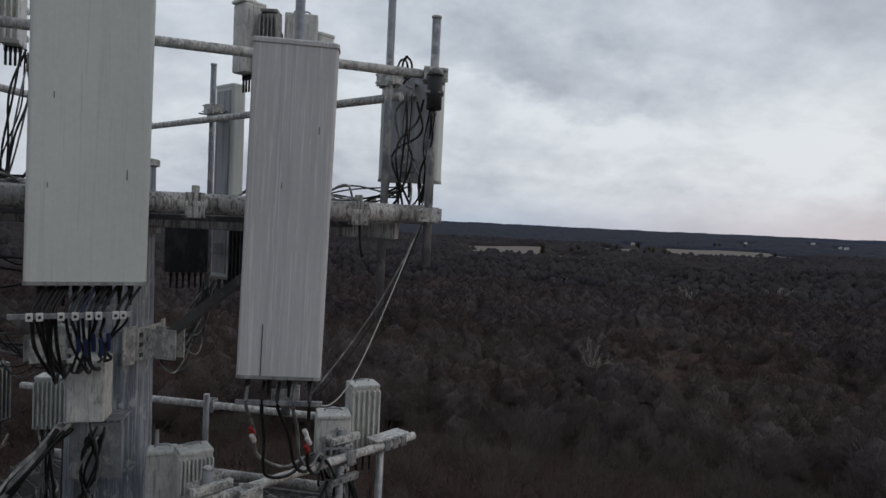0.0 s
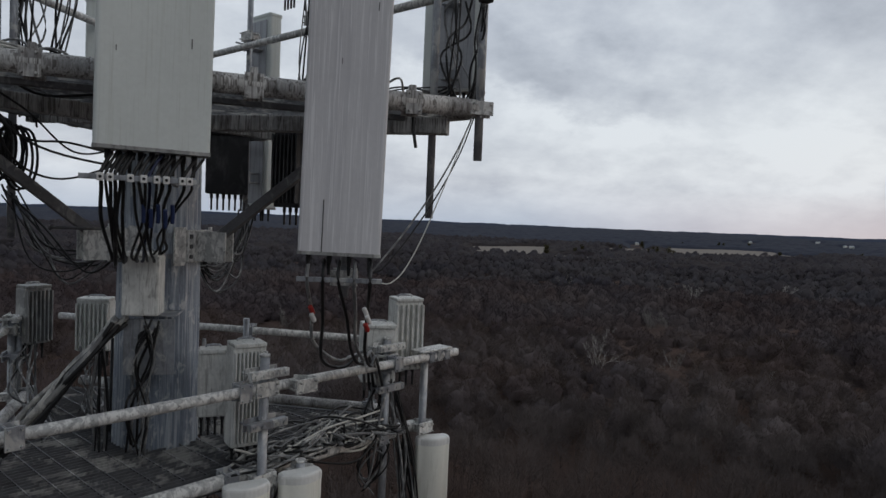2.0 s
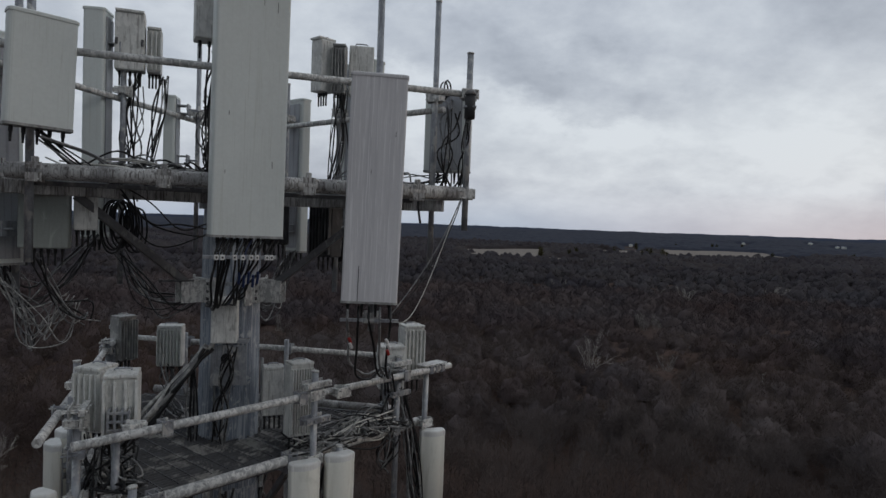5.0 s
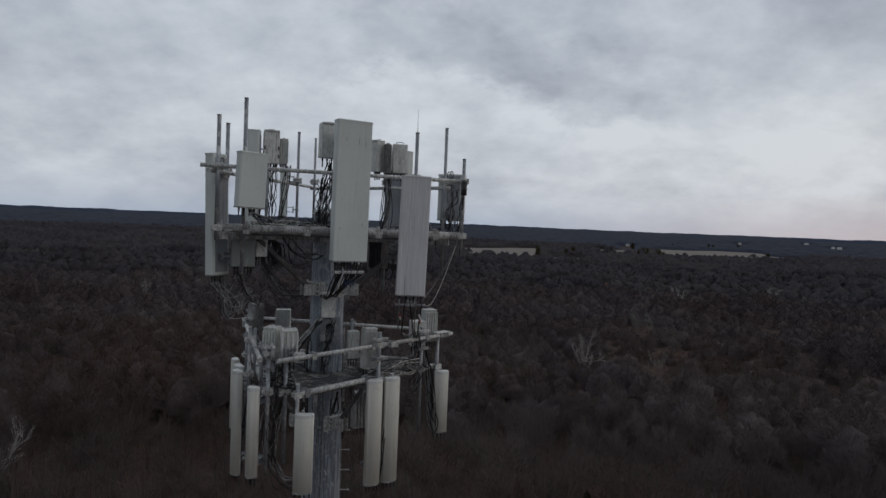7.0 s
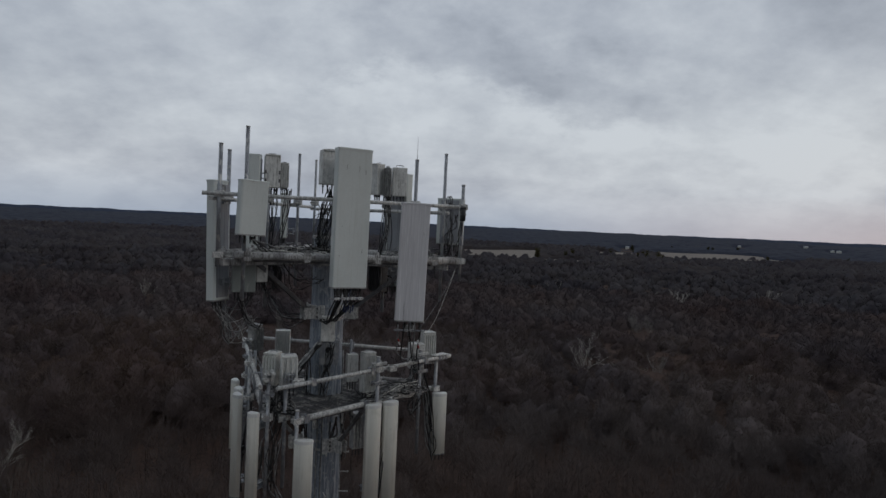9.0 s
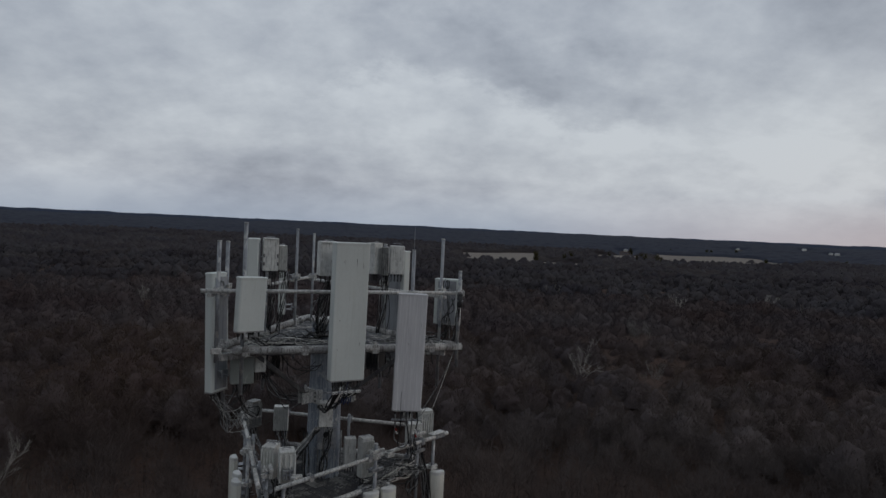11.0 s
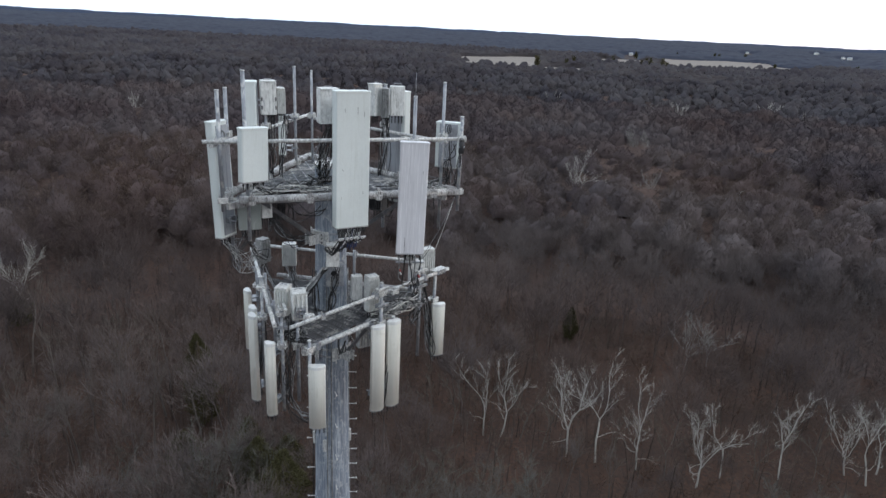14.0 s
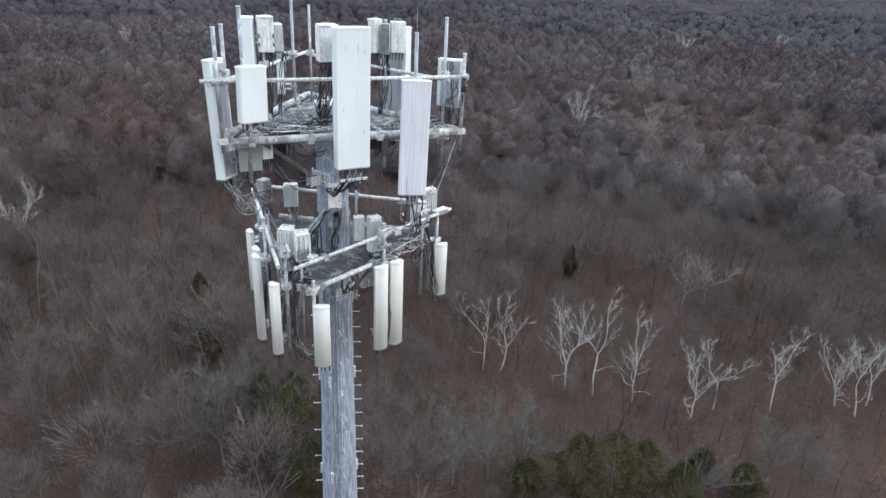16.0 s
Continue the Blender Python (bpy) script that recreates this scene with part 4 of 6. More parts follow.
def build_woodland():
    rng = np.random.default_rng(5)
    near = bare_trees(rng, 9, 1500, (0.28, 0.42), 0.56, 0.08, 0.0021, 0.44, 3, 5, (3, 3, 3, 3), 0.0085)
    p = scatter(rng, 42, 165, 7.4)
    line = np.interp(p[:, 0], [s_[0] for s_ in sorted(SYCAMORES)], [s_[1] for s_ in sorted(SYCAMORES)])
    row = (p[:, 0] > 4) & (p[:, 1] < line + 1.5)
    keep = rng.uniform(0, 1, len(p)) < np.where(row, 0.75, np.where((p[:, 0] < -2) | ((p[:, 0] > 40) & (p[:, 1] > 68)) | (p[:, 1] > 112), 0.96, 0.7))
    p, row = p[keep], row[keep]
    p, row = p[clear_of(p)], row[clear_of(p)]
    woodland("near_woods", "leafless grey-brown trees over leaf litter", near, p, stand_height(rng, p, 9, 17) * np.where(row, 0.36, 1.0), stand_tone(rng, p), rng, TWIG_NEAR)
    for name, r0, r1, cell, twigs, length, width in (("middle_woods", 150, 275, 8.8, 820, 0.09, 0.0042), ("farther_woods", 275, 470, 9.0, 330, 0.11, 0.0076)):
        trees = bare_trees(rng, 10, twigs, (0.34, 0.56), 0.62, length, width)
        hearts = [crown_shell(rng, rng.uniform(0.24, 0.40), 0.54, 4, 9) for _ in range(8)]
        for c, _ in hearts:
            c[:, 2] *= 0.86
        p = scatter(rng, r0, r1, cell)
        p = p[clear_of(p)]
        hs, tones = stand_height(rng, p, 9, 18), stand_tone(rng, p)
        # the farther ring takes the twigs tinted for haze
        woodland(name, "leafless brown woodland crowns with fine twigs", trees, p, hs, tones, rng, TWIG if r0 < 200 else TWIG_MIDDLE_HAZED)
        crown_field(name.replace("woods", "crowns"), "rounded leafless crowns of grey-brown twigs", hearts, p, hs, tones, rng, CROWN)
    for name, r0, r1, cell, twigs, width, rings, spokes in (("far_crowns", 470, 840, 10.4, 90, 0.014, 3, 6), ("farthest_crowns", 840, 1750, 13.5, 14, 0.028, 2, 5)):
        q = scatter(rng, r0, r1, cell)
        q = q[opening(q[:, 0], q[:, 1]) < 0.3]
        hs, tones = stand_height(rng, q, 8, 18), stand_tone(rng, q)
        size = cell / 8.4
        hearts = [crown_shell(rng, rng.uniform(0.22, 0.38) * size, 0.55, rings, spokes) for _ in range(8)]
        brush = [dome_twigs(rng, twigs, rng.uniform(0.34, 0.5) * size, 0.64, 0.17, width, 0.6) for _ in range(8)]
        # far crowns and twigs carry the haze in their colour
        crown_field(name, "rounded leafless crowns of far woods", hearts, q, hs, tones, rng, CROWN_FAR_HAZED)
        woodland(name.replace("crowns", "twigs"), "upper twigs of far leafless crowns", brush, q, hs, tones, rng, TWIG_FAR_HAZED)
    b = scatter(rng, 40, 125, 2.7)
    b = b[rng.uniform(0, 1, len(b)) < 0.85]
    bush = []
    for _ in range(5):
        s = grow(rng, 1.0, spread=0.95, bole=0.12, levels=2, twig=0.009, limbs=6, fork=(3, 3), thick=0.02, reach=0.4)
        s[:, 8] = 2
        bush.append(np.concatenate([s, dome_twigs(rng, 60, 0.55, 0.3, 0.3, 0.006)]))
    woodland("undergrowth", "low leafless brown thicket beneath the trees", bush, b, rng.uniform(1.2, 4.2, len(b)), rng.uniform(0, 1, len(b)), rng, THICKET)
    g = scatter(rng, 40, 170, 2.1)
    g = g[rng.uniform(0, 1, len(g)) < 0.3 + 0.7 * vnoise(g[:, 0], g[:, 1], 16, 51)]
    pole = []
    for _ in range(8):
        rows, at = crooked(rng, (0, 0, 0), unit(np.array([rng.normal(0, 0.06), rng.normal(0, 0.06), 1.0])), 1.0, 0.010, 0.003, 3, 0.05, 0.05)
        for q, d, _ in at:
            rows += [[*q, *(q + unit(d + rng.normal(0, 0.45, 3)) * rng.uniform(0.12, 0.25)), 0.005, 0.002] for _ in range(2)]
        pole.append(np.array([[*r_, 2 if i_ < 3 else 1] for i_, r_ in enumerate(rows)]))
    woodland("saplings", "slim upright leafless saplings in leaf litter", pole, g, rng.uniform(3.0, 8.5, len(g)), rng.uniform(0, 1, len(g)), rng, SAPLING)
    c = np.array([(0.300, 1330), (0.307, 1345), (0.313, 1320), (0.331, 1270), (0.338, 1285), (0.405, 1900), (0.412, 1910), (0.45, 1950), (0.147, 1150), (0.190, 1160), (0.2, 1170), (0.258, 1310), (0.29, 1700), (0.35, 1960), (0.497, 1400), (0.62, 1500)])
    c = np.stack([c[:, 0] * (c[:, 1] + 12), c[:, 1]], 1)
    cone = [np.concatenate([dome_twigs(rng, 90, 0.26, 0.3, 0.3, 0.05)]) for _ in range(3)]
    woodland("far_conifers", "dark evergreen trees along far field edges", cone, c, rng.uniform(15, 24, len(c)), rng.uniform(0, 1, len(c)), rng, NEEDLES)


def build_farms():
    """Small pale farm buildings far out among the fields."""
    for k, (u, y, w, d) in enumerate(FARMS):
        x = u * (y + 12)
        t = thing("farmhouse", "small white farm building with a grey gabled roof", "house", pose(x, y, float(land(np.array(x), np.array(y))), 0, 0, 20 * (k % 3) - 15), "far farm buildings")
        h = 5.0 + (k % 2)
        bm = bmesh.new()
        add_box(bm, (w, d, h), (0, 0, h / 2))
        part("wall", bm, RADOME_CREAM, t)
        bm = bmesh.new()
        v = [bm.verts.new(p) for p in ((-w / 2 - 0.5, -d / 2 - 0.5, h), (w / 2 + 0.5, -d / 2 - 0.5, h), (w / 2 + 0.5, d / 2 + 0.5, h), (-w / 2 - 0.5, d / 2 + 0.5, h), (-w / 2 - 0.5, 0, h + 3), (w / 2 + 0.5, 0, h + 3))]
        for f in ((0, 1, 5, 4), (2, 3, 4, 5), (0, 4, 3), (1, 2, 5), (3, 2, 1, 0)):
            bm.faces.new([v[i] for i in f])
        part("roof", bm, GALV, t)
        for wx in (-w * 0.3, 0, w * 0.3):
            box("window", (1.2, 0.1, 1.6), (wx, -d / 2 - 0.03, h * 0.55), UNIT_DARK, t)


build_ground()
build_far_woods()
build_fields()
build_ridge()
build_understory()
build_farms()
build_single_trees()
build_woodland()

# ---- tower: pole ----
AX, AY = 0.23, -0.12


def pole_radius(z):
    pts = [(-6, 0.80), (14, 0.64), (29, 0.49), (37.2, 0.385), (41.0, 0.345), (45.4, 0.30)]
    for (a, r0), (b, r1) in zip(pts, pts[1:]):
        if z <= b:
            return r0 + (r1 - r0) * (z - a) / (b - a)
    return pts[-1][1]


def build_monopole():
    pole = thing("monopole", "tall tapered blue-grey zinc steel monopole streaked with droppings", "tower", pose(AX, AY, GROUND))
    cuts = [-6, 8, 22, 30, 37.4, 41.6, 45.42]
    for i, (z0, z1) in enumerate(zip(cuts, cuts[1:])):
        grow_by = 0.012 * (len(cuts) - 2 - i)
        tube("pole_section", (0, 0, z0 - GROUND), (0, 0, z1 - GROUND + (0.25 if i < 5 else 0)), pole_radius(z0) + grow_by, POLE, pole, seg=18, r2=pole_radius(z1) + grow_by - (0.004 if i < 5 else 0))
        for p in pole.children[-1].data.polygons:
            p.use_smooth = False
    bm = bmesh.new()
    add_tube(bm, (0, 0, 51.42), (0, 0, 51.47), 0.33, 18)
    part("top_cap", bm, RAIL, pole, "pole cap whitened by droppings")
    # climbing pegs: close set on one flank, wider apart on the other and up the front
    for az, step, z0 in ((4, 0.40, 26.0), (184, 0.80, 26.3), (-70, 0.80, 26.1)):
        z = z0
        while z < 41.3:
            r = pole_radius(z) + 0.03
            d = Vector((math.cos(radians(az)), math.sin(radians(az)), 0))
            bm = bmesh.new()
            c = Vector((0, 0, z - GROUND))
            add_tube(bm, c + d * (r - 0.05), c + d * (r + 0.15), 0.011, 6)
            add_tube(bm, c + d * (r + 0.14), c + d * (r + 0.165), 0.02, 6)
            part("step_peg", bm, RAIL, pole)
            z += step
    for z in (36.35, 39.15, 41.9):
        for az in (12, 100, 190, 255):
            r = pole_radius(z) + 0.02
            d = Vector((math.cos(radians(az)), math.sin(radians(az)), 0))
            box("jacking_lug", (0.05, 0.07, 0.30), d * (r + 0.02) + Vector((0, 0, z - GROUND)), RAIL, pole, rot=rot_z(az), bevel=0.012)
    # safety-climb wire and conduits down the shaft
    for az, r_add, rr, mt in ((176, 0.07, 0.012, CABLE), (-96, 0.03, 0.014, CABLE_GREY), (-82, 0.03, 0.014, CABLE_GREY), (28, 0.04, 0.018, CABLE_GREY)):
        d = Vector((math.cos(radians(az)), math.sin(radians(az)), 0))
        pts = [d * (pole_radius(z) + r_add) + Vector((0, 0, z - GROUND)) for z in (43.2, 41, 37.3, 30, 20)]
        cable("riser_cable", pts, rr, mt, pole, steps=3)
    return pole


def rot_z(a):
    return Matrix.Rotation(radians(a), 3, "Z")


def bolts(bm, places, axis, r=0.012, length=0.03):
    for p in places:
        p = Vector(p)
        add_tube(bm, p, p + Vector(axis) * length, r, 6)


monopole = build_monopole()

# ---- tower: platforms ----
U = [Vector((-1.45, -2.12)), Vector((2.80, -0.57)), Vector((-0.67, 2.33))]
C = Vector((AX, AY))


def clamp(parent, at, d, size=0.10, mat=None):
    """A pipe clamp: two plates and two U-bolts round a pipe along d."""
    bm = bmesh.new()
    rot = Vector(d).to_track_quat("X", "Z").to_matrix()
    at = Vector(at)
    for s in (-1, 1):
        add_box(bm, (size * 1.1, 0.012, size * 1.5), at + rot @ Vector((0, s * size * 0.55, 0)), rot, 0.002)
    for x in (-0.35, 0.35):
        for z in (-0.55, 0.55):
            a = at + rot @ Vector((x * size, -size * 0.85, z * size))
            b = at + rot @ Vector((x * size, size * 0.85, z * size))
            add_tube(bm, a, b, 0.008, 6)
    return part("clamp", bm, mat or GALV, parent)


def grating(parent, poly_test, x0, x1, y0, y1, z, step, depth, mat, turn=0.0):
    """Open bar grating: bearing bars and cross rods, cut to the outline."""
    bm = bmesh.new()
    r = rot_z(turn)

    def runs(axis, pitch, thick, high, dz):
        a0, a1, b0, b1 = (x0, x1, y0, y1) if axis == 0 else (y0, y1, x0, x1)
        v = b0
        while v <= b1:
            u, start = a0, None
            while u <= a1 + 0.05:
                p = Vector((u, v, 0)) if axis == 0 else Vector((v, u, 0))
                w = r @ p
                ok = poly_test(w.x, w.y) and u < a1
                if ok and start is None:
                    start = u
                if not ok and start is not None:
                    if u - start > 0.08:
                        m = (start + u) / 2
                        c = r @ (Vector((m, v, 0)) if axis == 0 else Vector((v, m, 0)))
                        s = (u - start, thick, high) if axis == 0 else (thick, u - start, high)
                        add_box(bm, s, (c.x, c.y, z + dz), r)
                    start = None
                u += 0.04
            v += pitch
    runs(0, step, 0.006, depth, 0)
    runs(1, step * 3, 0.008, depth * 0.5, depth * 0.2)
    return part("grating", bm, mat, parent, "steel bar grating crusted with droppings")


def triangle_test(pts, inset):
    tri = [Vector(p) for p in pts]

    def inside(x, y):
        for i in range(3):
            a, b = tri[i], tri[(i + 1) % 3]
            e = b - a
            if e.x * (y - a.y) - e.y * (x - a.x) < inset * e.length:
                return False
        return math.hypot(x, y) > 0.36
    return inside


def knee_bracket(parent, d, r, z):
    """Bolted bracket on the pole where a knee brace starts."""
    az = math.degrees(math.atan2(d.y, d.x))
    rot = rot_z(az)
    b = bmesh.new()
    add_box(b, (0.05, 0.34, 0.26), d * (r + 0.03) + Vector((0, 0, z)), rot, 0.006)
    for s in (-1, 1):
        add_box(b, (0.30, 0.014, 0.24), d * (r + 0.16) + rot @ Vector((0, s * 0.06, 0)) + Vector((0, 0, z)), rot, 0.003)
        add_box(b, (0.02, 0.10, 0.30), d * (r + 0.01) + rot @ Vector((0, s * 0.22, 0)) + Vector((0, 0, z)), rot_z(az + s * 22), 0.003)
    ob = part("brace_bracket", b, RAIL, parent, "whitened bolted bracket plate")
    for s in (-1, 1):
        for k in (-0.08, 0, 0.08):
            q = d * (r + 0.03) + rot @ Vector((0.025, s * 0.14, k)) + Vector((0, 0, z))
            box("bolt", (0.03, 0.032, 0.032), q, STEEL_DARK, ob, rot=rot, bevel=0.004)
    return ob


def build_upper_platform():
    base = 45.12
    pf = thing("upper_platform", "triangular steel antenna platform with fouled pipes and open grating", "platform", pose(AX, AY, base))
    loc = [Vector((*(v - C), 0)) for v in U]
    rail_height = (1.02, 0.90, 0.94)
    for i in range(3):
        a, b = loc[i], loc[(i + 1) % 3]
        d = (b - a).normalized()
        n = Vector((d.y, -d.x, 0))
        tube("face_pipe", a + d * (0.42 if i == 0 else 0.12), b - d * (0.40 if i == 2 else 0.05), 0.069, PIPE, pf, "thick pipe streaked black and white", seg=18)
        up = Vector((0, 0, rail_height[i]))
        tube("handrail", a + d * (0.36 if i == 1 else -0.12) + up, b - d * 0.02 + up, 0.034, RAIL, pf)
        box("edge_channel", ((b - a).length - 1.1, 0.06, 0.04), (a + b) / 2 - n * 0.15 + Vector((0, 0, -0.095)), BRACE, pf, rot=rot_z(math.degrees(math.atan2(d.y, d.x))), bevel=0.006)
        for k in (0.14, 0.36, 0.64, 0.88):
            clamp(pf, a.lerp(b, k) + Vector((0, 0, -0.01)), d, 0.11, PIPE)
            bm = bmesh.new()
            add_box(bm, (0.05, 0.06, 0.10), a.lerp(b, k) + Vector((0, 0, 0.07)), rot_z(math.degrees(math.atan2(d.y, d.x))), 0.008)
            part("lug", bm, PIPE, pf)
        # end plate at the corner
        box("end_plate", (0.012, 0.11, 0.14), b - d * (0.38 if i == 2 else 0.03), RAIL, pf, rot=rot_z(math.degrees(math.atan2(d.y, d.x))), bevel=0.003)
    for v in loc:
        d = v.normalized()
        az = math.degrees(math.atan2(d.y, d.x))
        L = v.length - 0.25
        box("arm", (L - 0.28, 0.12, 0.12), d * (0.28 + (L - 0.28) / 2) + Vector((0, 0, -0.13)), PIPE, pf, rot=rot_z(az), bevel=0.01)
        box("arm_flange", (0.03, 0.26, 0.24), d * 0.32 + Vector((0, 0, -0.13)), GALV, pf, rot=rot_z(az), bevel=0.004)
        bm = bmesh.new()
        a, b = d * 0.42 + Vector((0, 0, -1.12)), d * 1.62 + Vector((0, 0, -0.18))
        q = (b - a).to_track_quat("X", "Z").to_matrix()
        add_box(bm, ((b - a).length, 0.07, 0.075), (a + b) / 2, q, 0.006)
        part("knee_brace", bm, BRACE, pf, "grey square steel knee brace")
        knee_bracket(pf, d, 0.305, -1.12)
    for i in range(3):
        d = -loc[i].normalized()
        az = math.degrees(math.atan2(d.y, d.x))
        box("cross_beam", (0.95, 0.07, 0.09), d * 0.79 + Vector((0, 0, -0.1)), PIPE, pf, rot=rot_z(az), bevel=0.006)
    bm = bmesh.new()
    for zz in (-1.20, -1.04):
        add_tube(bm, (0, 0, zz - 0.02), (0, 0, zz + 0.02), 0.325, 18)
    part("collar", bm, GALV, pf)
    bm = bmesh.new()
    add_tube(bm, (0, 0, -0.22), (0, 0, -0.02), 0.335, 18)
    part("collar", bm, RAIL, pf)
    grating(pf, triangle_test([(v.x, v.y) for v in loc], 0.14), -2.2, 2.7, -2.3, 2.6, -0.035, 0.075, 0.03, GRATE, 20.0)
    return pf


LOW_N = [-40.2, 200.2, 80.0]


def build_lower_platform():
    base = 42.43
    pf = thing("lower_platform", "triangular lower antenna platform with whitened rails and grating", "platform", pose(AX, AY, base))
    R_RAIL, R_PIPE = 1.42, 1.27
    corners = []
    for k, az in enumerate(LOW_N):
        n = Vector((math.cos(radians(az)), math.sin(radians(az)), 0))
        t = Vector((-n.y, n.x, 0))
        a = az + 90
        tube("handrail", n * R_RAIL - t * (1.4 if k == 2 else 2.15) + Vector((0, 0, 0.645)), n * R_RAIL + t * 2.15 + Vector((0, 0, 0.645)), 0.036, RAIL, pf, "handrail pipe whitened by droppings", seg=16)
        tube("face_pipe", n * R_PIPE - t * 1.62, n * R_PIPE + t * 1.75, 0.05, PIPE if k else RAIL, pf, "deck edge pipe crusted white", seg=16)
        box("toe_channel", (3.1, 0.05, 0.07), n * (R_PIPE - 0.09) + Vector((0, 0, -0.065)), BRACE, pf, rot=rot_z(a), bevel=0.005)
        for s in (-1.45, -0.1, 1.35):
            clamp(pf, n * R_PIPE + t * s, t, 0.10)
            clamp(pf, n * R_RAIL + t * s + Vector((0, 0, 0.645)), t, 0.085)
            if k == 0:
                continue
            tube("rail_post", n * (R_RAIL - 0.09) + t * s + Vector((0, 0, -0.12)), n * (R_RAIL - 0.09) + t * s + Vector((0, 0, 0.78)), 0.03, GALV, pf)
        if k == 0:
            for s in (1.78, 1.88, 1.98):
                clamp(pf, n * R_RAIL + t * s + Vector((0, 0, 0.645)), t, 0.06)
            box("tie_plate", (0.40, 0.16, 0.014), n * (R_RAIL - 0.05) + t * 1.86 + Vector((0, 0, 0.70)), RAIL, pf, rot=rot_z(a), bevel=0.003)
        # arm and brace to this face's middle
        box("arm", (R_PIPE - 0.34, 0.11, 0.11), n * (0.34 + (R_PIPE - 0.34) / 2) + Vector((0, 0, -0.13)), GALV, pf, rot=rot_z(az), bevel=0.008)
        knee_bracket(pf, n, 0.34, -1.0)
        bm = bmesh.new()
        p, q = n * 0.45 + Vector((0, 0, -1.0)), n * 1.1 + Vector((0, 0, -0.2))
        add_box(bm, ((q - p).length, 0.06, 0.06), (p + q) / 2, (q - p).to_track_quat("X", "Z").to_matrix(), 0.005)
        part("knee_brace", bm, BRACE, pf)
        # corner point of the deck triangle
        n2 = Vector((math.cos(radians(LOW_N[(k + 1) % 3])), math.sin(radians(LOW_N[(k + 1) % 3])), 0))
        corners.append((n + n2) * (R_PIPE - 0.1) * 2)
    order = sorted(corners, key=lambda v: math.atan2(v.y, v.x))
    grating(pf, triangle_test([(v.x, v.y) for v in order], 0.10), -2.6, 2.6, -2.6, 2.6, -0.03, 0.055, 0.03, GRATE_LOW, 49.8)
    bm = bmesh.new()
    for zz in (-1.08, -0.92, -0.13):
        add_tube(bm, (0, 0, zz - 0.025), (0, 0, zz + 0.025), 0.365, 18)
    part("collar", bm, GALV, pf)
    return pf


upper_platform = build_upper_platform()
lower_platform = build_lower_platform()


# ---- mount pipes ----
def mount_pipe(x, y, z0, z1, clamps=(), r=0.03, label="galvanised vertical antenna mount pipe", mat=None, whip=0.0, heavy=False):
    t = thing("mount_pipe", label, "pipe", pose(x, y, z0), "antenna mount pipes")
    tube("pipe", (0, 0, 0), (0, 0, z1 - z0), r, mat or GALV, t, seg=12)
    tube("pipe_cap", (0, 0, z1 - z0 - 0.002), (0, 0, z1 - z0 + 0.015), r + 0.004, RAIL, t, seg=12)
    if whip:
        tube("lightning_rod", (0, 0, z1 - z0), (0, 0, z1 - z0 + whip), 0.006, GALV, t, seg=6, r2=0.002)
    for z, ang in clamps:
        d = Vector((math.cos(radians(ang)), math.sin(radians(ang)), 0))
        bm = bmesh.new()
        rot = rot_z(ang)
        add_box(bm, (0.16, 0.014, 0.12), (0, 0.045, z - z0), None, 0.002)
        for m in (rot,):
            add_box(bm, (0.18, 0.02, 0.10), m @ Vector((0, -0.04, 0)) + Vector((0, 0, z - z0)), m, 0.003)
            add_box(bm, (0.10, 0.12, 0.05), m @ Vector((0, 0.04, 0)) + Vector((0, 0, z - z0)), m, 0.006)
        for s in (-1, 1):
            for k in (-0.03, 0.03):
                p = rot @ Vector((s * 0.065, -0.08, k)) + Vector((0, 0, z - z0))
                add_tube(bm, p, p + rot @ Vector((0, 0.16, 0)), 0.007, 6)
        part("clamp", bm, RAIL, t)
        if heavy and z == clamps[0][0]:
            # crossover plates above and below the rail, with their bolts
            for dz, mt in ((0.11, RAIL), (-0.24, GALV)):
                bm = bmesh.new()
                c = Vector((0, 0, z - z0 + dz))
                add_box(bm, (0.30, 0.05, 0.055), c + rot @ Vector((0, -0.055, 0)), rot, 0.004)
                add_box(bm, (0.26, 0.012, 0.09), c + rot @ Vector((0, 0.045, -0.01)), rot, 0.002)
                for s in (-1, 1):
                    for q in (0.055, 0.12):
                        p = c + rot @ Vector((s * q, -0.095, 0))
                        add_tube(bm, p, p + rot @ Vector((0, 0.19, 0)), 0.008, 6)
                        add_tube(bm, p + rot @ Vector((0, 0.012, 0)), p, 0.015, 6)
                part("crossover_plate", bm, mt, t)
    return t


RAIL_Z, PIPE_Z = 46.14, 45.12
UP = ((RAIL_Z, 20), (PIPE_Z, 20))
mount_pipe(-0.93, -1.86, 44.35, 47.29, UP, 0.034)
mount_pipe(0.74, -1.24, 44.45, 46.98, UP, 0.034)
mount_pipe(1.91, -1.12, 43.75, 46.93, ((RAIL_Z, 7), (PIPE_Z, 7), (43.88, 7)), 0.032, whip=0.42)
mount_pipe(-1.32, -2.02, 44.92, 46.97, UP, 0.034)
mount_pipe(-1.42, -1.27, 44.05, 46.94, ((RAIL_Z, 100), (PIPE_Z, 100)), 0.034)
mount_pipe(2.43, -0.36, 44.30, 47.14, ((RAIL_Z, -40), (PIPE_Z, -40)), 0.03)
mount_pipe(2.78, -0.59, 44.74, 46.55, UP, 0.032)
mount_pipe(-0.77, 1.43, 44.3, 47.18, ((RAIL_Z, 100), (PIPE_Z, 100)), 0.03)
mount_pipe(-0.46, 1.71, 44.5, 47.09, ((RAIL_Z, 100),), 0.026)
mount_pipe(-1.02, -0.10, 44.0, 46.95, ((RAIL_Z, 100), (PIPE_Z, 100)), 0.03)
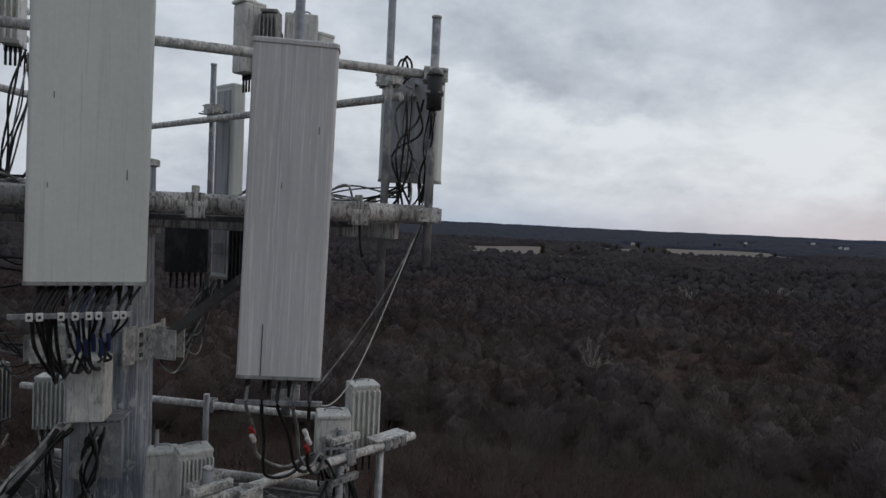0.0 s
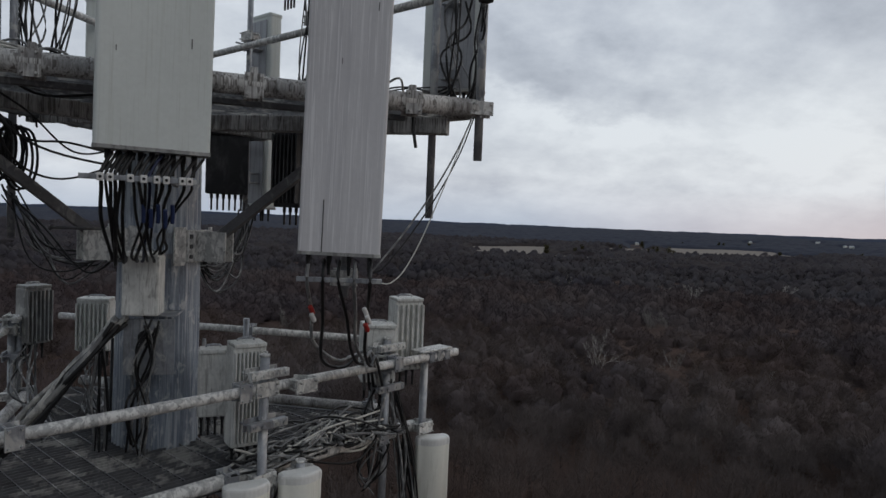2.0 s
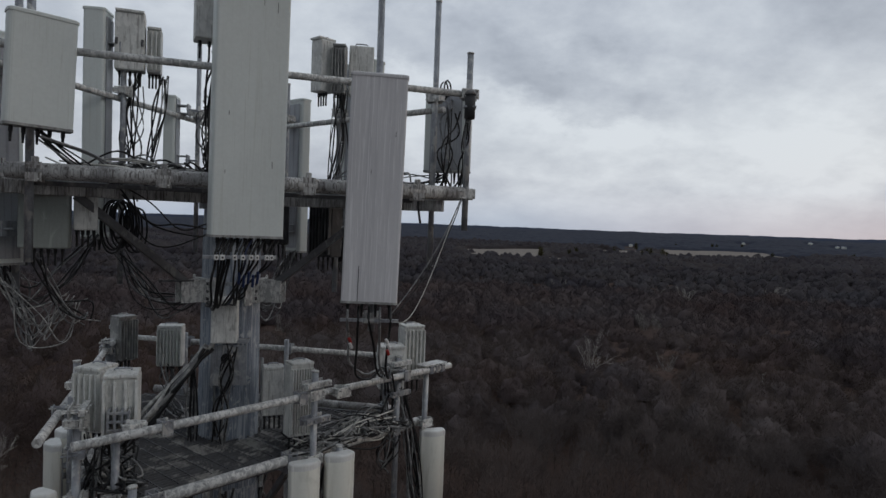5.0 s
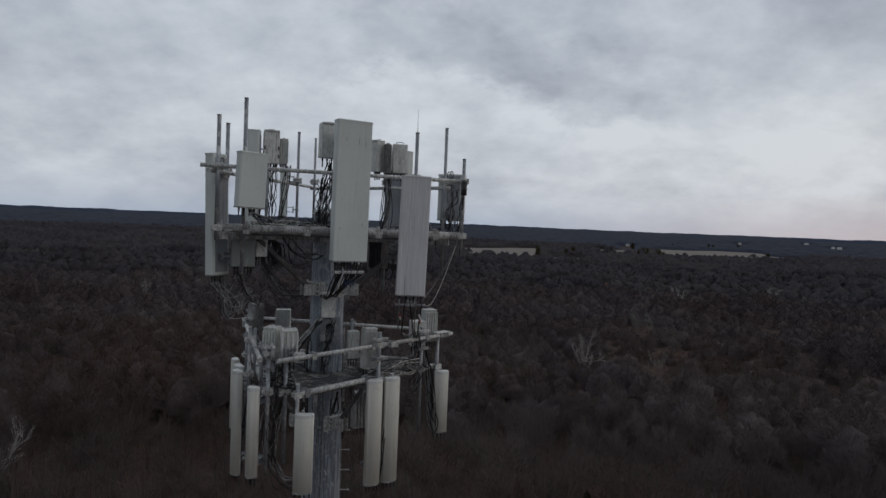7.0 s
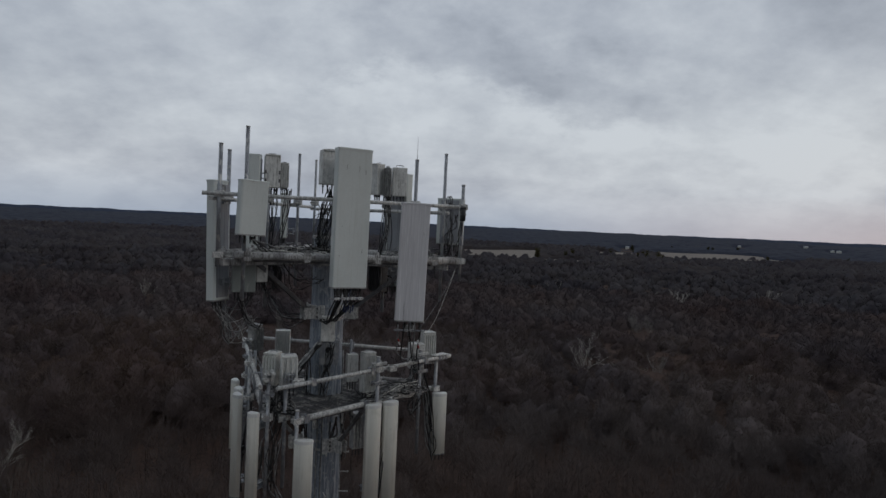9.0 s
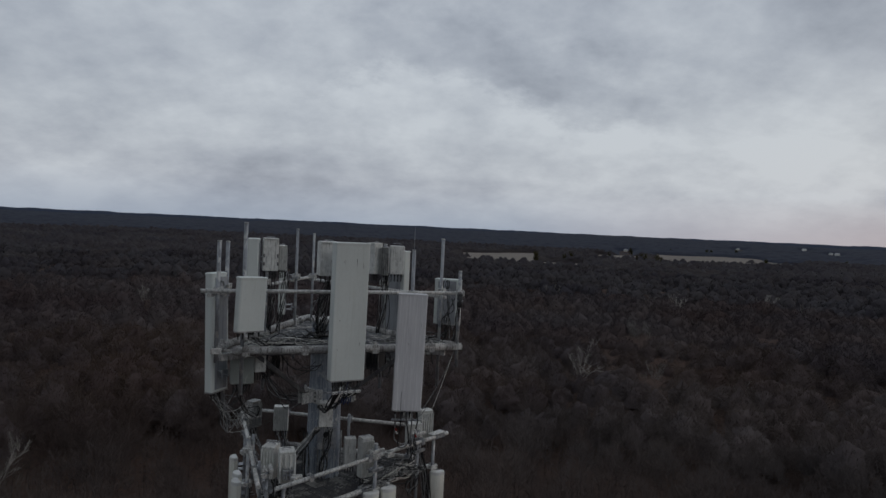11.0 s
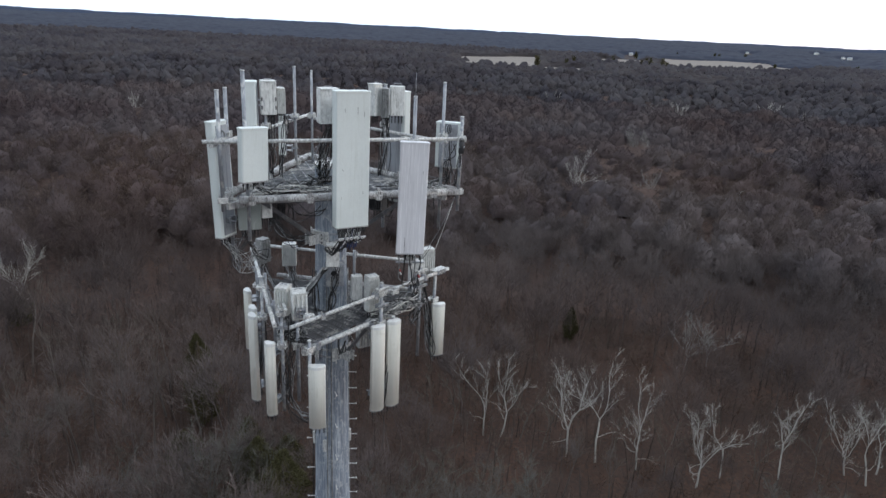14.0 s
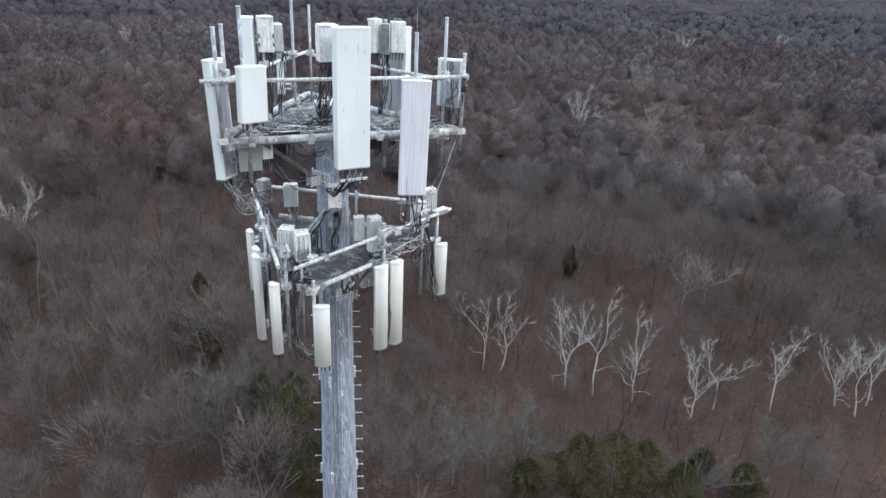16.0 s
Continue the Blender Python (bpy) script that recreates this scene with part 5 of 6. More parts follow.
mount_pipe(1.22, 0.84, 43.9, 46.95, ((RAIL_Z, -40), (PIPE_Z, -40)), 0.034)
mount_pipe(0.40, 1.52, 44.2, 46.6, ((RAIL_Z, -40), (PIPE_Z, -40)), 0.03)
LO = 43.075
for x, y, z0, z1, a in ((0.16, -2.22, 40.95, 42.60, 50), (-0.36, -2.10, 41.05, 43.15, 110), (-1.02, -0.93, 40.85, 43.3, 110), (-1.565, 0.742, 40.98, 43.2, 110), (1.36, -0.98, 40.8, 43.3, 50),
                        (1.60, -0.84, 40.8, 42.52, 50), (2.10, 0.15, 41.15, 43.25, 50), (2.42, 0.36, 41.1, 43.12, 50), (-0.10, -1.98, 41.2, 43.2, 110)):
    mount_pipe(x, y, z0, z1, ((LO, a), (42.43, a)), 0.034, "galvanised mount pipe on the lower platform", heavy=(x, y) in ((1.36, -0.98), (2.10, 0.15), (-0.36, -2.10), (-1.565, 0.742)))


# ---- antennas ----
def outline_flat(w, d, r=0.03, bow=0.0, n=5):
    """Plan outline of a radome: a rounded box, its front (-y) bowed by that much."""
    pts = []
    for cx, cy, a0 in ((w / 2 - r, d - r, 0), (-w / 2 + r, d - r, 90), (-w / 2 + r, r + bow, 180), (w / 2 - r, r + bow, 270)):
        for k in range(n):
            a = radians(a0 + 90 * k / (n - 1))
            pts.append((cx + r * math.cos(a), cy + r * math.sin(a)))
        if a0 == 180 and bow:
            for k in range(1, 8):
                u = -1 + 2 * k / 8
                pts.append(((w / 2 - r) * u, bow * u * u))
    return pts


def extrude(bm, pts, z0, z1, dome=0.0):
    """Prism over an outline; dome draws the top in as a soft cap."""
    cx = sum(p[0] for p in pts) / len(pts); cy = sum(p[1] for p in pts) / len(pts)
    levels = [(z0, 1.0), (z1, 1.0)]
    if dome:
        levels = [(z0, 1.0), (z1 - dome, 1.0), (z1 - dome * 0.4, 0.965), (z1, 0.86)]
    rings = [[bm.verts.new((cx + (x - cx) * k, cy + (y - cy) * k, z)) for x, y in pts] for z, k in levels]
    n = len(pts)
    for a, b in zip(rings, rings[1:]):
        for i in range(n):
            bm.faces.new((a[i], a[(i + 1) % n], b[(i + 1) % n], b[i]))
    bm.faces.new(rings[0][::-1]); bm.faces.new(rings[-1])


def panel_antenna(m, w, h, d, mat, label, bow=0.0, radius=0.03, connectors=4, group="panel antennas", back=True, arm=0.14, seam=True):
    """m: pose of the middle of the front face's lower edge; local -y is the front."""
    t = thing("panel_antenna", label, "antenna", m, group)
    bm = bmesh.new()
    extrude(bm, outline_flat(w, d, radius, bow), 0.02, h - (0.02 if bow == 0 else 0.0), 0.06 if bow else 0.0)
    ob = part("radome", bm, mat, t)
    for p in ob.data.polygons:
        p.use_smooth = abs(p.normal.z) < 0.3 and bow > 0
    if bow == 0:
        bm = bmesh.new()
        extrude(bm, outline_flat(w + 0.014, d + 0.014, radius), h - 0.022, h + 0.012, 0.012)
        cap = part("top_cap", bm, mat, t)
        cap.location = (0, -0.007, 0)
    bm = bmesh.new()
    extrude(bm, outline_flat(w + 0.008, d + 0.006, radius, bow), 0.0, 0.022)
    foot = part("bottom_cap", bm, UNIT_GREY, t)
    if back:
        box("back_plate", (w * 0.7, 0.012, h * 0.94), (0, d + 0.008, h / 2), RADOME_BACK, t, "grey metal back plate", bevel=0.003)
        for z in (h * 0.16, h * 0.84):
            bm = bmesh.new()
            add_box(bm, (0.16, arm, 0.012), (0, d + arm / 2, z + 0.05), None, 0.002)
            add_box(bm, (0.16, arm, 0.012), (0, d + arm / 2, z - 0.05), None, 0.002)
            add_box(bm, (0.18, 0.016, 0.14), (0, d + arm, z), None, 0.003)
            bolts(bm, [(-0.06, d + arm - 0.02, z), (0.06, d + arm - 0.02, z)], (0, 1, 0), 0.009, 0.14)
            part("bracket", bm, GALV, t)
    for k in range(connectors):
        x = (k - (connectors - 1) / 2) * w * 0.75 / max(connectors - 1, 1)
        bm = bmesh.new()
        y = d * (0.5 + 0.15 * (k % 2))
        add_tube(bm, (x, y, 0.0), (x, y, -0.05), 0.017, 8)
        add_tube(bm, (x, y, -0.05), (x, y, -0.13), 0.013, 8, 0.009)
        part("connector", bm, CABLE, foot)
    return t


def facing(x, y, z, rz, lean=0.0, tilt=0.0):
    return pose(x, y, z, 0, 0, rz) @ pose(0, 0, 0, tilt, lean, 0)


tall_front = panel_antenna(facing(0.866, -1.668, 44.615, 29.4, 0.4), 0.63, 2.41, 0.20, RADOME, "tall greenish white panel antenna with dark scratches", connectors=9, radius=0.025)
tall_streaked = panel_antenna(facing(1.905, -1.335, 44.035, 7, 1.0), 0.52, 2.115, 0.15, RADOME_STREAKED, "tall grey panel antenna streaked with rain dirt", connectors=4, radius=0.02)
panel_antenna(facing(-0.735, -2.04, 45.46, 43, 1.8), 0.50, 0.92, 0.17, RADOME, "short wide white panel antenna on the upper platform", connectors=5, radius=0.04)
panel_antenna(facing(-1.58, -1.38, 44.27, -112, 0.3, 1.6), 0.42, 2.11, 0.18, RADOME, "tall white panel antenna seen from its back corner", connectors=4, radius=0.035, arm=0.10)
panel_antenna(facing(-1.39, -0.16, 44.50, -80, 0.3), 0.30, 2.48, 0.22, RADOME, "tall narrow white panel antenna seen edge-on", connectors=4, radius=0.03)
panel_antenna(facing(-1.06, 1.10, 45.35, -80, 0), 0.30, 0.95, 0.14, RADOME, "short white panel antenna at the back", connectors=3)
panel_antenna(facing(1.52, 1.22, 44.42, 140, 0), 0.60, 2.40, 0.18, RADOME, "tall wide panel antenna seen from behind", connectors=8)
panel_antenna(facing(0.52, 1.92, 44.33, 140, 0), 0.38, 2.12, 0.15, RADOME, "tall panel antenna facing away over woods", connectors=5)
panel_antenna(facing(2.60, 0.40, 45.40, 163, 0), 0.54, 0.92, 0.16, RADOME, "short wide panel antenna seen from behind", connectors=5)
for x, y, rz, z0, z1, w, txt in ((0.305, -2.37, 4, 40.82, 42.14, 0.31, "short cream panel antenna with rounded front"), (-0.61, -2.28, -22, 41.02, 42.53, 0.205, "narrow cream panel antenna with rounded front"),
                                 (-1.29, -1.02, -55, 40.58, 42.50, 0.27, "long narrow cream panel antenna"), (-1.37, -0.70, -60, 41.1, 42.53, 0.26, "cream panel antenna beside its twin"),
                                 (-1.84, 0.60, -62, 40.90, 42.36, 0.26, "narrow cream panel antenna at the far corner"), (1.38, -1.29, 33, 40.58, 42.49, 0.30, "long cream panel antenna, one of a pair"),
                                 (1.67, -1.00, 33, 40.54, 42.48, 0.30, "long cream panel antenna, one of a pair"), (2.55, 0.24, 17, 41.10, 42.36, 0.30, "short cream panel antenna by the rail end")):
    panel_antenna(facing(x, y, z0, rz), w, z1 - z0, 0.15, RADOME_CREAM, txt, bow=0.05, radius=0.03, connectors=4, group="cream panel antennas", arm=0.17)
    bm = bmesh.new()
    extrude(bm, outline_flat(w + 0.006, 0.154, 0.03, 0.05), z1 - z0 - 0.062, z1 - z0 + 0.004, 0.022)
    part("top_cap", bm, CAP_WHITE, bpy.data.objects[[o.name for o in bpy.data.objects if o.name.startswith("panel_antenna")][-1]], "whiter moulded end cap")

# dark scratches low on the streaked panel and on the tall one
for host, marks in ((tall_streaked, ((-0.11, 0.02, 0.33, 0.006), (0.17, 1.55, 0.05, 0.005), (-0.04, 1.2, 0.04, 0.004))),
                    (tall_front, ((-0.19, 1.05, 0.035, 0.005), (0.2, 1.98, 0.09, 0.004), (0.08, 2.02, 0.12, 0.004), (-0.15, 2.05, 0.07, 0.004), (0.19, 0.62, 0.06, 0.006), (-0.21, 0.55, 0.03, 0.005)))):
    for x, z, hh, ww in marks:
        box("scratch", (ww, 0.003, hh), (x, -0.0016, z + hh / 2), STEEL_DARK, host, "dark scratch in the paint", bevel=0.0)


# ---- radio units ----
def radio_unit(m, w, h, d, mat, label, fins=8, fin_side=-1, sockets=4, hood=True, cage=False):
    """A remote radio: cast body, cooling fins, lid, handle and sockets below. m: middle of its base; fins on the -y side."""
    t = thing("radio_unit", label, "radio unit", m, "remote radio units")
    body = box("body", (w, d, h), (0, 0, h / 2), mat, t, bevel=0.018)
    if fins:
        first = None
        for k in range(fins):
            x = (k - (fins - 1) / 2) * w * 0.9 / max(fins - 1, 1)
            if first is None:
                first = box("cooling_fin", (w * 0.9 / fins * 0.42, 0.05, h * 0.9), (0, 0, 0), mat, body, bevel=0.004)
                fin = first
            else:
                fin = new("cooling_fin", first.data)
                fin.parent = body
            fin.location = (x, fin_side * (d / 2 + 0.02), h * 0.5)
    if hood:
        top = box("lid", (w * 0.96, d * 1.12, 0.03), (0, fin_side * 0.012, h + 0.012), mat, t, bevel=0.01)
    bm = bmesh.new()
    add_cable(bm, [(-w * 0.25, -fin_side * d * 0.1, h + 0.02), (-w * 0.2, -fin_side * d * 0.1, h + 0.045), (w * 0.2, -fin_side * d * 0.1, h + 0.045), (w * 0.25, -fin_side * d * 0.1, h + 0.02)], 0.008, 6, 3)
    part("handle", bm, GALV, top if hood else body)
    bm = bmesh.new()
    add_box(bm, (w * 0.5, 0.04, h * 0.55), (0, -fin_side * (d / 2 + 0.02), h * 0.5), None, 0.004)
    add_box(bm, (0.12, 0.10, 0.05), (0, -fin_side * (d / 2 + 0.07), h * 0.25), None, 0.004)
    add_box(bm, (0.12, 0.10, 0.05), (0, -fin_side * (d / 2 + 0.07), h * 0.75), None, 0.004)
    part("mounting_plate", bm, GALV, t)
    if cage:
        bm = bmesh.new()
        for z in (0.12, 0.19, 0.26):
            add_box(bm, (w * 0.6, 0.02, 0.02), (0, fin_side * (d / 2 + 0.13), z), None, 0.003)
        for x in (-0.28, -0.1, 0.1, 0.28):
            add_box(bm, (0.018, 0.14, 0.17), (x * w, fin_side * (d / 2 + 0.07), 0.19), None, 0.003)
        part("bracket_cage", bm, GALV, t, "welded bracket frame of short bars")
    for k in range(sockets):
        x = (k - (sockets - 1) / 2) * w * 0.7 / max(sockets - 1, 1)
        bm = bmesh.new()
        add_tube(bm, (x, 0, 0.0), (x, 0, -0.045), 0.016, 8)
        add_tube(bm, (x, 0, -0.045), (x, 0, -0.16), 0.011, 6)
        part("socket", bm, CABLE, body)
    return t


# upper platform
radio_unit(facing(0.37, -1.22, 46.41, 25), 0.35, 0.59, 0.26, UNIT_WHITE, "white radio unit behind the tall panel", fins=0)
radio_unit(facing(-0.97, -0.06, 46.36, 20), 0.30, 0.62, 0.22, UNIT_WHITE, "white radio unit with dark side latches", fins=0, sockets=5)
for x, z in ((-0.13, 0.30), (0.13, 0.30), (-0.13, 0.14), (0.13, 0.14)):
    box("latch", (0.03, 0.02, 0.07), (x, -0.115, z), STEEL_DARK, [o for o in bpy.data.objects if o.get("label") == "white radio unit with dark side latches"][0], bevel=0.004)
radio_unit(facing(-0.77, 0.10, 46.37, 20), 0.15, 0.47, 0.24, UNIT_WHITE, "narrow grey finned radio unit", fins=4)
radio_unit(facing(1.03, 0.66, 46.34, -40), 0.20, 0.62, 0.22, UNIT_WHITE, "white radio unit on the back mount pipe", fins=0)
radio_unit(facing(1.47, 0.82, 46.34, 10), 0.30, 0.60, 0.20, UNIT_WHITE, "white radio unit with rounded cover", fins=0, hood=False)
radio_unit(facing(1.24, 0.62, 46.32, 0), 0.16, 0.56, 0.16, UNIT_GREY, "grey radio unit between two white ones", fins=5)
radio_unit(facing(-0.80, -1.22, 44.62, 30), 0.20, 0.40, 0.20, UNIT_WHITE, "narrow pale radio unit hung under the platform", fins=0)
radio_unit(facing(0.36, 1.05, 44.46, 20), 0.40, 0.58, 0.22, UNIT_DARK, "dark radio unit hung under the platform", fins=0, sockets=6)
radio_unit(facing(-1.04, -1.45, 44.45, 22), 0.40, 0.57, 0.2, UNIT_GREEN, "grey-green radio box hung under the platform", fins=0, sockets=6)
radio_unit(facing(1.14, 0.60, 44.35, -30), 0.32, 0.7, 0.2, UNIT_DARK, "dark radio unit among hanging cables", fins=7)
# pole front
radio_unit(facing(0.345, -0.64, 43.50, 12), 0.255, 0.44, 0.22, UNIT_WHITE, "white radio unit strapped to the pole", fins=0, sockets=0)
# lower platform
radio_unit(facing(2.22, 0.52, 42.92, 25), 0.27, 0.63, 0.20, UNIT_WHITE, "white ribbed radio unit above the rail end", fins=6)
radio_unit(facing(2.00, 0.28, 42.86, 15), 0.30, 0.48, 0.24, UNIT_WHITE, "white rounded radio unit in a bracket frame", fins=0, cage=True)
radio_unit(facing(1.13, -0.66, 42.57, 35), 0.25, 0.74, 0.18, UNIT_WHITE, "ribbed white radio unit on the lower rail", fins=9)
radio_unit(facing(0.80, -0.42, 42.70, 20), 0.22, 0.50, 0.16, UNIT_WHITE, "small white radio unit beside the pole", fins=0)
radio_unit(facing(-0.40, -1.72, 42.90, -10), 0.24, 0.54, 0.24, UNIT_WHITE, "white finned radio unit near the corner", fins=5)
radio_unit(facing(-0.08, -1.92, 42.92, 20), 0.27, 0.52, 0.26, UNIT_WHITE, "white radio unit in a bracket frame", fins=4, cage=True)
radio_unit(facing(-0.88, 0.98, 42.86, 10), 0.31, 0.50, 0.18, UNIT_WHITE, "broad ribbed radio unit at the back", fins=8)
radio_unit(facing(-1.46, 0.90, 42.92, 60), 0.25, 0.55, 0.18, UNIT_GREY, "ribbed grey radio unit at the back corner", fins=7)
radio_unit(facing(0.82, 0.88, 40.95, 30), 0.32, 0.75, 0.18, UNIT_GREY, "grey radio unit hung below the deck", fins=5)


# ---- brackets and cables ----
def clip_bar(a, b, clips, label, cable_mat=CABLE):
    """A steel bar with a row of cable clips."""
    a, b = Vector(a), Vector(b)
    t = thing("clip_bar", label, "bracket", pose(*a))
    d = b - a
    rot = d.to_track_quat("X", "Z").to_matrix()
    bm = bmesh.new()
    add_box(bm, (d.length, 0.03, 0.03), d / 2, rot, 0.003)
    part("bar", bm, GALV, t)
    for u in clips:
        bm = bmesh.new()
        p = d * u + rot @ Vector((0, -0.03, 0))
        add_box(bm, (0.035, 0.03, 0.045), p, rot, 0.005)
        part("clip", bm, TAPE_WHITE, t)
        # black disc on the solid clip, painted for the dark of its opening
        bm = bmesh.new()
        add_tube(bm, p + rot @ Vector((0, -0.012, 0)), p + rot @ Vector((0, -0.018, 0)), 0.009, 8)
        part("hole", bm, CABLE, t.children[-1])
    return t


def cable_set(label, runs, group="antenna cables"):
    """Cables that hang together: runs of (points, radius, material)."""
    t = thing("cable_bundle", label, "cable", pose(*runs[0][0][0]), group)
    o = Vector(runs[0][0][0])
    for pts, r, mat in runs:
        cable("cable", [Vector(p) - o for p in pts], r, mat, t)
    return t


def jitter(rng, p, s):
    return Vector(p) + Vector((rng.uniform(-s, s), rng.uniform(-s, s), rng.uniform(-s, s)))


clip_bar((0.56, -1.90, 44.45), (1.10, -1.60, 44.45), (0.17, 0.25, 0.415, 0.526, 0.637, 0.718, 0.857, 0.92), "steel bar with white cable clips")
clip_bar((1.64, -1.33, 43.88), (2.18, -1.29, 43.88), (), "flat steel bar under the streaked antenna")
box("stay", (0.03, 0.5, 0.03), (0.27, 0.62, 0.0), GALV, bpy.data.objects["clip_bar"], rot=rot_z(20))


def front_cables():
    """Two thick bunches that hang from the antenna's sockets to the pole, and slack pairs beside them."""
    rng = random.Random(3)
    runs = []
    us = [0.12, 0.16, 0.20, 0.24, 0.28, 0.31] + [0.40, 0.45, 0.50, 0.54, 0.60, 0.65] + [0.72, 0.85, 0.92]
    for k, u in enumerate(us):
        top = Vector((0.585, -1.76, 44.60)).lerp(Vector((1.13, -1.45, 44.60)), u)
        bar = Vector((0.57, -1.88, 44.45)).lerp(Vector((1.09, -1.59, 44.45)), u)
        if u < 0.35:
            end = Vector((rng.uniform(0.20, 0.30), rng.uniform(-0.86, -0.74), 43.93))
            sag = 0.17
        elif u < 0.7:
            end = Vector((rng.uniform(0.32, 0.46), rng.uniform(-0.80, -0.70), 43.90))
            sag = 0.10
        else:
            end = Vector((rng.uniform(0.44, 0.52), rng.uniform(-0.80, -0.70), 43.96))
            sag = 0.02
        a = bar.lerp(end, 0.25) + Vector((rng.uniform(-0.03, 0.03), 0, -0.5 * sag - rng.uniform(0.0, 0.05)))
        b = bar.lerp(end, 0.6) + Vector((rng.uniform(-0.05, 0.05), 0, -sag - rng.uniform(0.0, 0.05)))
        c = bar.lerp(end, 0.88) + Vector((rng.uniform(-0.03, 0.03), 0, -0.5 * sag))
        runs.append(([top, bar + Vector((0, 0.045, 0.03)), bar + Vector((0, 0.05, -0.05)), a, b, c, end], rng.uniform(0.008, 0.012), (CABLE, CABLE, CABLE, CABLE_BLUE if 6 <= k else CABLE, CABLE, CABLE)[k % 6]))
    cable_set("thick black cables hanging from the tall antenna to the pole", runs)
    runs = []
    for k in range(5):
        a = Vector((0.78 + 0.035 * k, -1.60 + 0.02 * k, 44.31 - 0.03 * (k % 2)))
        runs.append(([a, a + Vector((-0.01, 0.03, -0.06)), a + Vector((-0.02, 0.05, -0.11))], 0.0125, TAPE_BLUE))
    cable_set("dark blue marking tape on cables", runs)
    peg = thing("step_bolt", "dark steel bolt standing out from the pole", "bolt", pose(0.0, -0.60, 44.12))
    tube("shank", (0, 0, 0), (-0.28, -0.16, 0), 0.011, STEEL_DARK, peg, seg=8)
    tube("head", (-0.28, -0.16, 0), (-0.295, -0.168, 0), 0.02, STEEL_DARK, peg, seg=6)


def streaked_cables():
    rng = random.Random(8)
    runs = []
    for k in range(5):
        x = 1.70 + 0.10 * k
        top = Vector((x, -1.26, 44.0))
        bar = Vector((x + 0.01, -1.34, 43.87))
        low = Vector((x + rng.uniform(-0.05, 0.12), -1.05 + 0.1 * rng.random(), 43.42 - 0.12 * rng.random()))
        mid = Vector((1.95 + 0.03 * k, -0.45, 43.26 - 0.06 * rng.random()))
        runs.append(([top, bar, bar.lerp(low, 0.6) + Vector((0, 0.0, 0.05)), low, low.lerp(mid, 0.5) + Vector((0, 0, -0.08)), mid, (1.92 + 0.04 * k, 0.15, 42.80)], 0.012, CABLE if k % 3 else CABLE_GREY))
    cable_set("looping cables under the streaked antenna", runs)
    tapes = []
    for x, c in ((1.72, TAPE_RED), (1.73, TAPE_WHITE), (2.08, TAPE_RED), (2.07, TAPE_WHITE), (2.09, TAPE_WHITE)):
        z = 43.70 - 0.05 * (len(tapes) % 3)
        tapes.append(([(x, -1.27, z), (x + 0.01, -1.25, z - 0.03), (x + 0.015, -1.24, z - 0.05)], 0.016, c))
    cable_set("red and white marking tape on cables", tapes)
    # wires sagging from the platform corner
    cable_set("thin wires sagging from the platform corner", [
        ([(2.74, -0.62, 45.08), (2.63, -0.73, 44.80), (2.48, -0.88, 44.50), (2.31, -1.05, 44.22), (2.17, -1.19, 44.02), (2.10, -1.25, 43.93)], 0.006, CABLE_GREY),
        ([(2.75, -0.60, 45.08), (2.65, -0.70, 44.78), (2.51, -0.85, 44.48), (2.34, -1.02, 44.19), (2.19, -1.18, 43.98), (2.12, -1.25, 43.93)], 0.005, CABLE),
        ([(2.73, -0.62, 45.06), (2.58, -0.82, 44.62), (2.42, -1.02, 44.18), (2.31, -1.16, 43.95), (2.23, -1.25, 43.87), (2.17, -1.29, 43.87)], 0.004, WIRE_WHITE)])
    cable_set("short cable end hanging from the pipe", [([(2.30, -0.72, 45.02), (2.31, -0.74, 44.92), (2.33, -0.75, 44.80)], 0.012, CABLE)])


def coil(center, radius, turns, label, seed, mat=CABLE, squash=0.42, normal=0.0, thick=0.010):
    """Slack cable hung up in loops, each loop a little larger or smaller than the last."""
    rng = random.Random(seed)
    pts = []
    size, off = 0.8, Vector((0, 0, 0))
    for k in range(turns * 12 + 1):
        if k % 12 == 0:
            size, off = rng.uniform(0.62, 1.08), Vector((rng.uniform(-0.05, 0.05), rng.uniform(-0.06, 0.06), 0))
        a = 2 * math.pi * k / 12 + math.pi / 2
        p = off + Vector((radius * size * squash * math.cos(a), 0.03 * math.sin(a * 0.5 + seed), radius * (size * math.sin(a) - size)))
        pts.append(Vector(center) + Vector((0, 0, radius)) + rot_z(normal) @ p)
    cable_set(label, [(pts, thick, mat)], "coiled cables")


def loom(a, b, n, sag, label, seed, mats=(CABLE,), spread=0.05, r=(0.006, 0.0105)):
    """A loose bundle of cables from a to b."""
    rng = random.Random(seed)
    a, b = Vector(a), Vector(b)
    runs = []
    for k in range(n + n // 2):
        p, q = jitter(rng, a, spread), jitter(rng, b, spread)
        m1 = jitter(rng, a.lerp(b, 0.33), spread * 1.6) + Vector((0, 0, -sag * rng.uniform(0.5, 1.1)))
        m2 = jitter(rng, a.lerp(b, 0.66), spread * 1.6) + Vector((0, 0, -sag * rng.uniform(0.5, 1.1)))
        runs.append(([p, m1, m2, q], rng.uniform(*r), mats[k % len(mats)]))
    cable_set(label, runs)


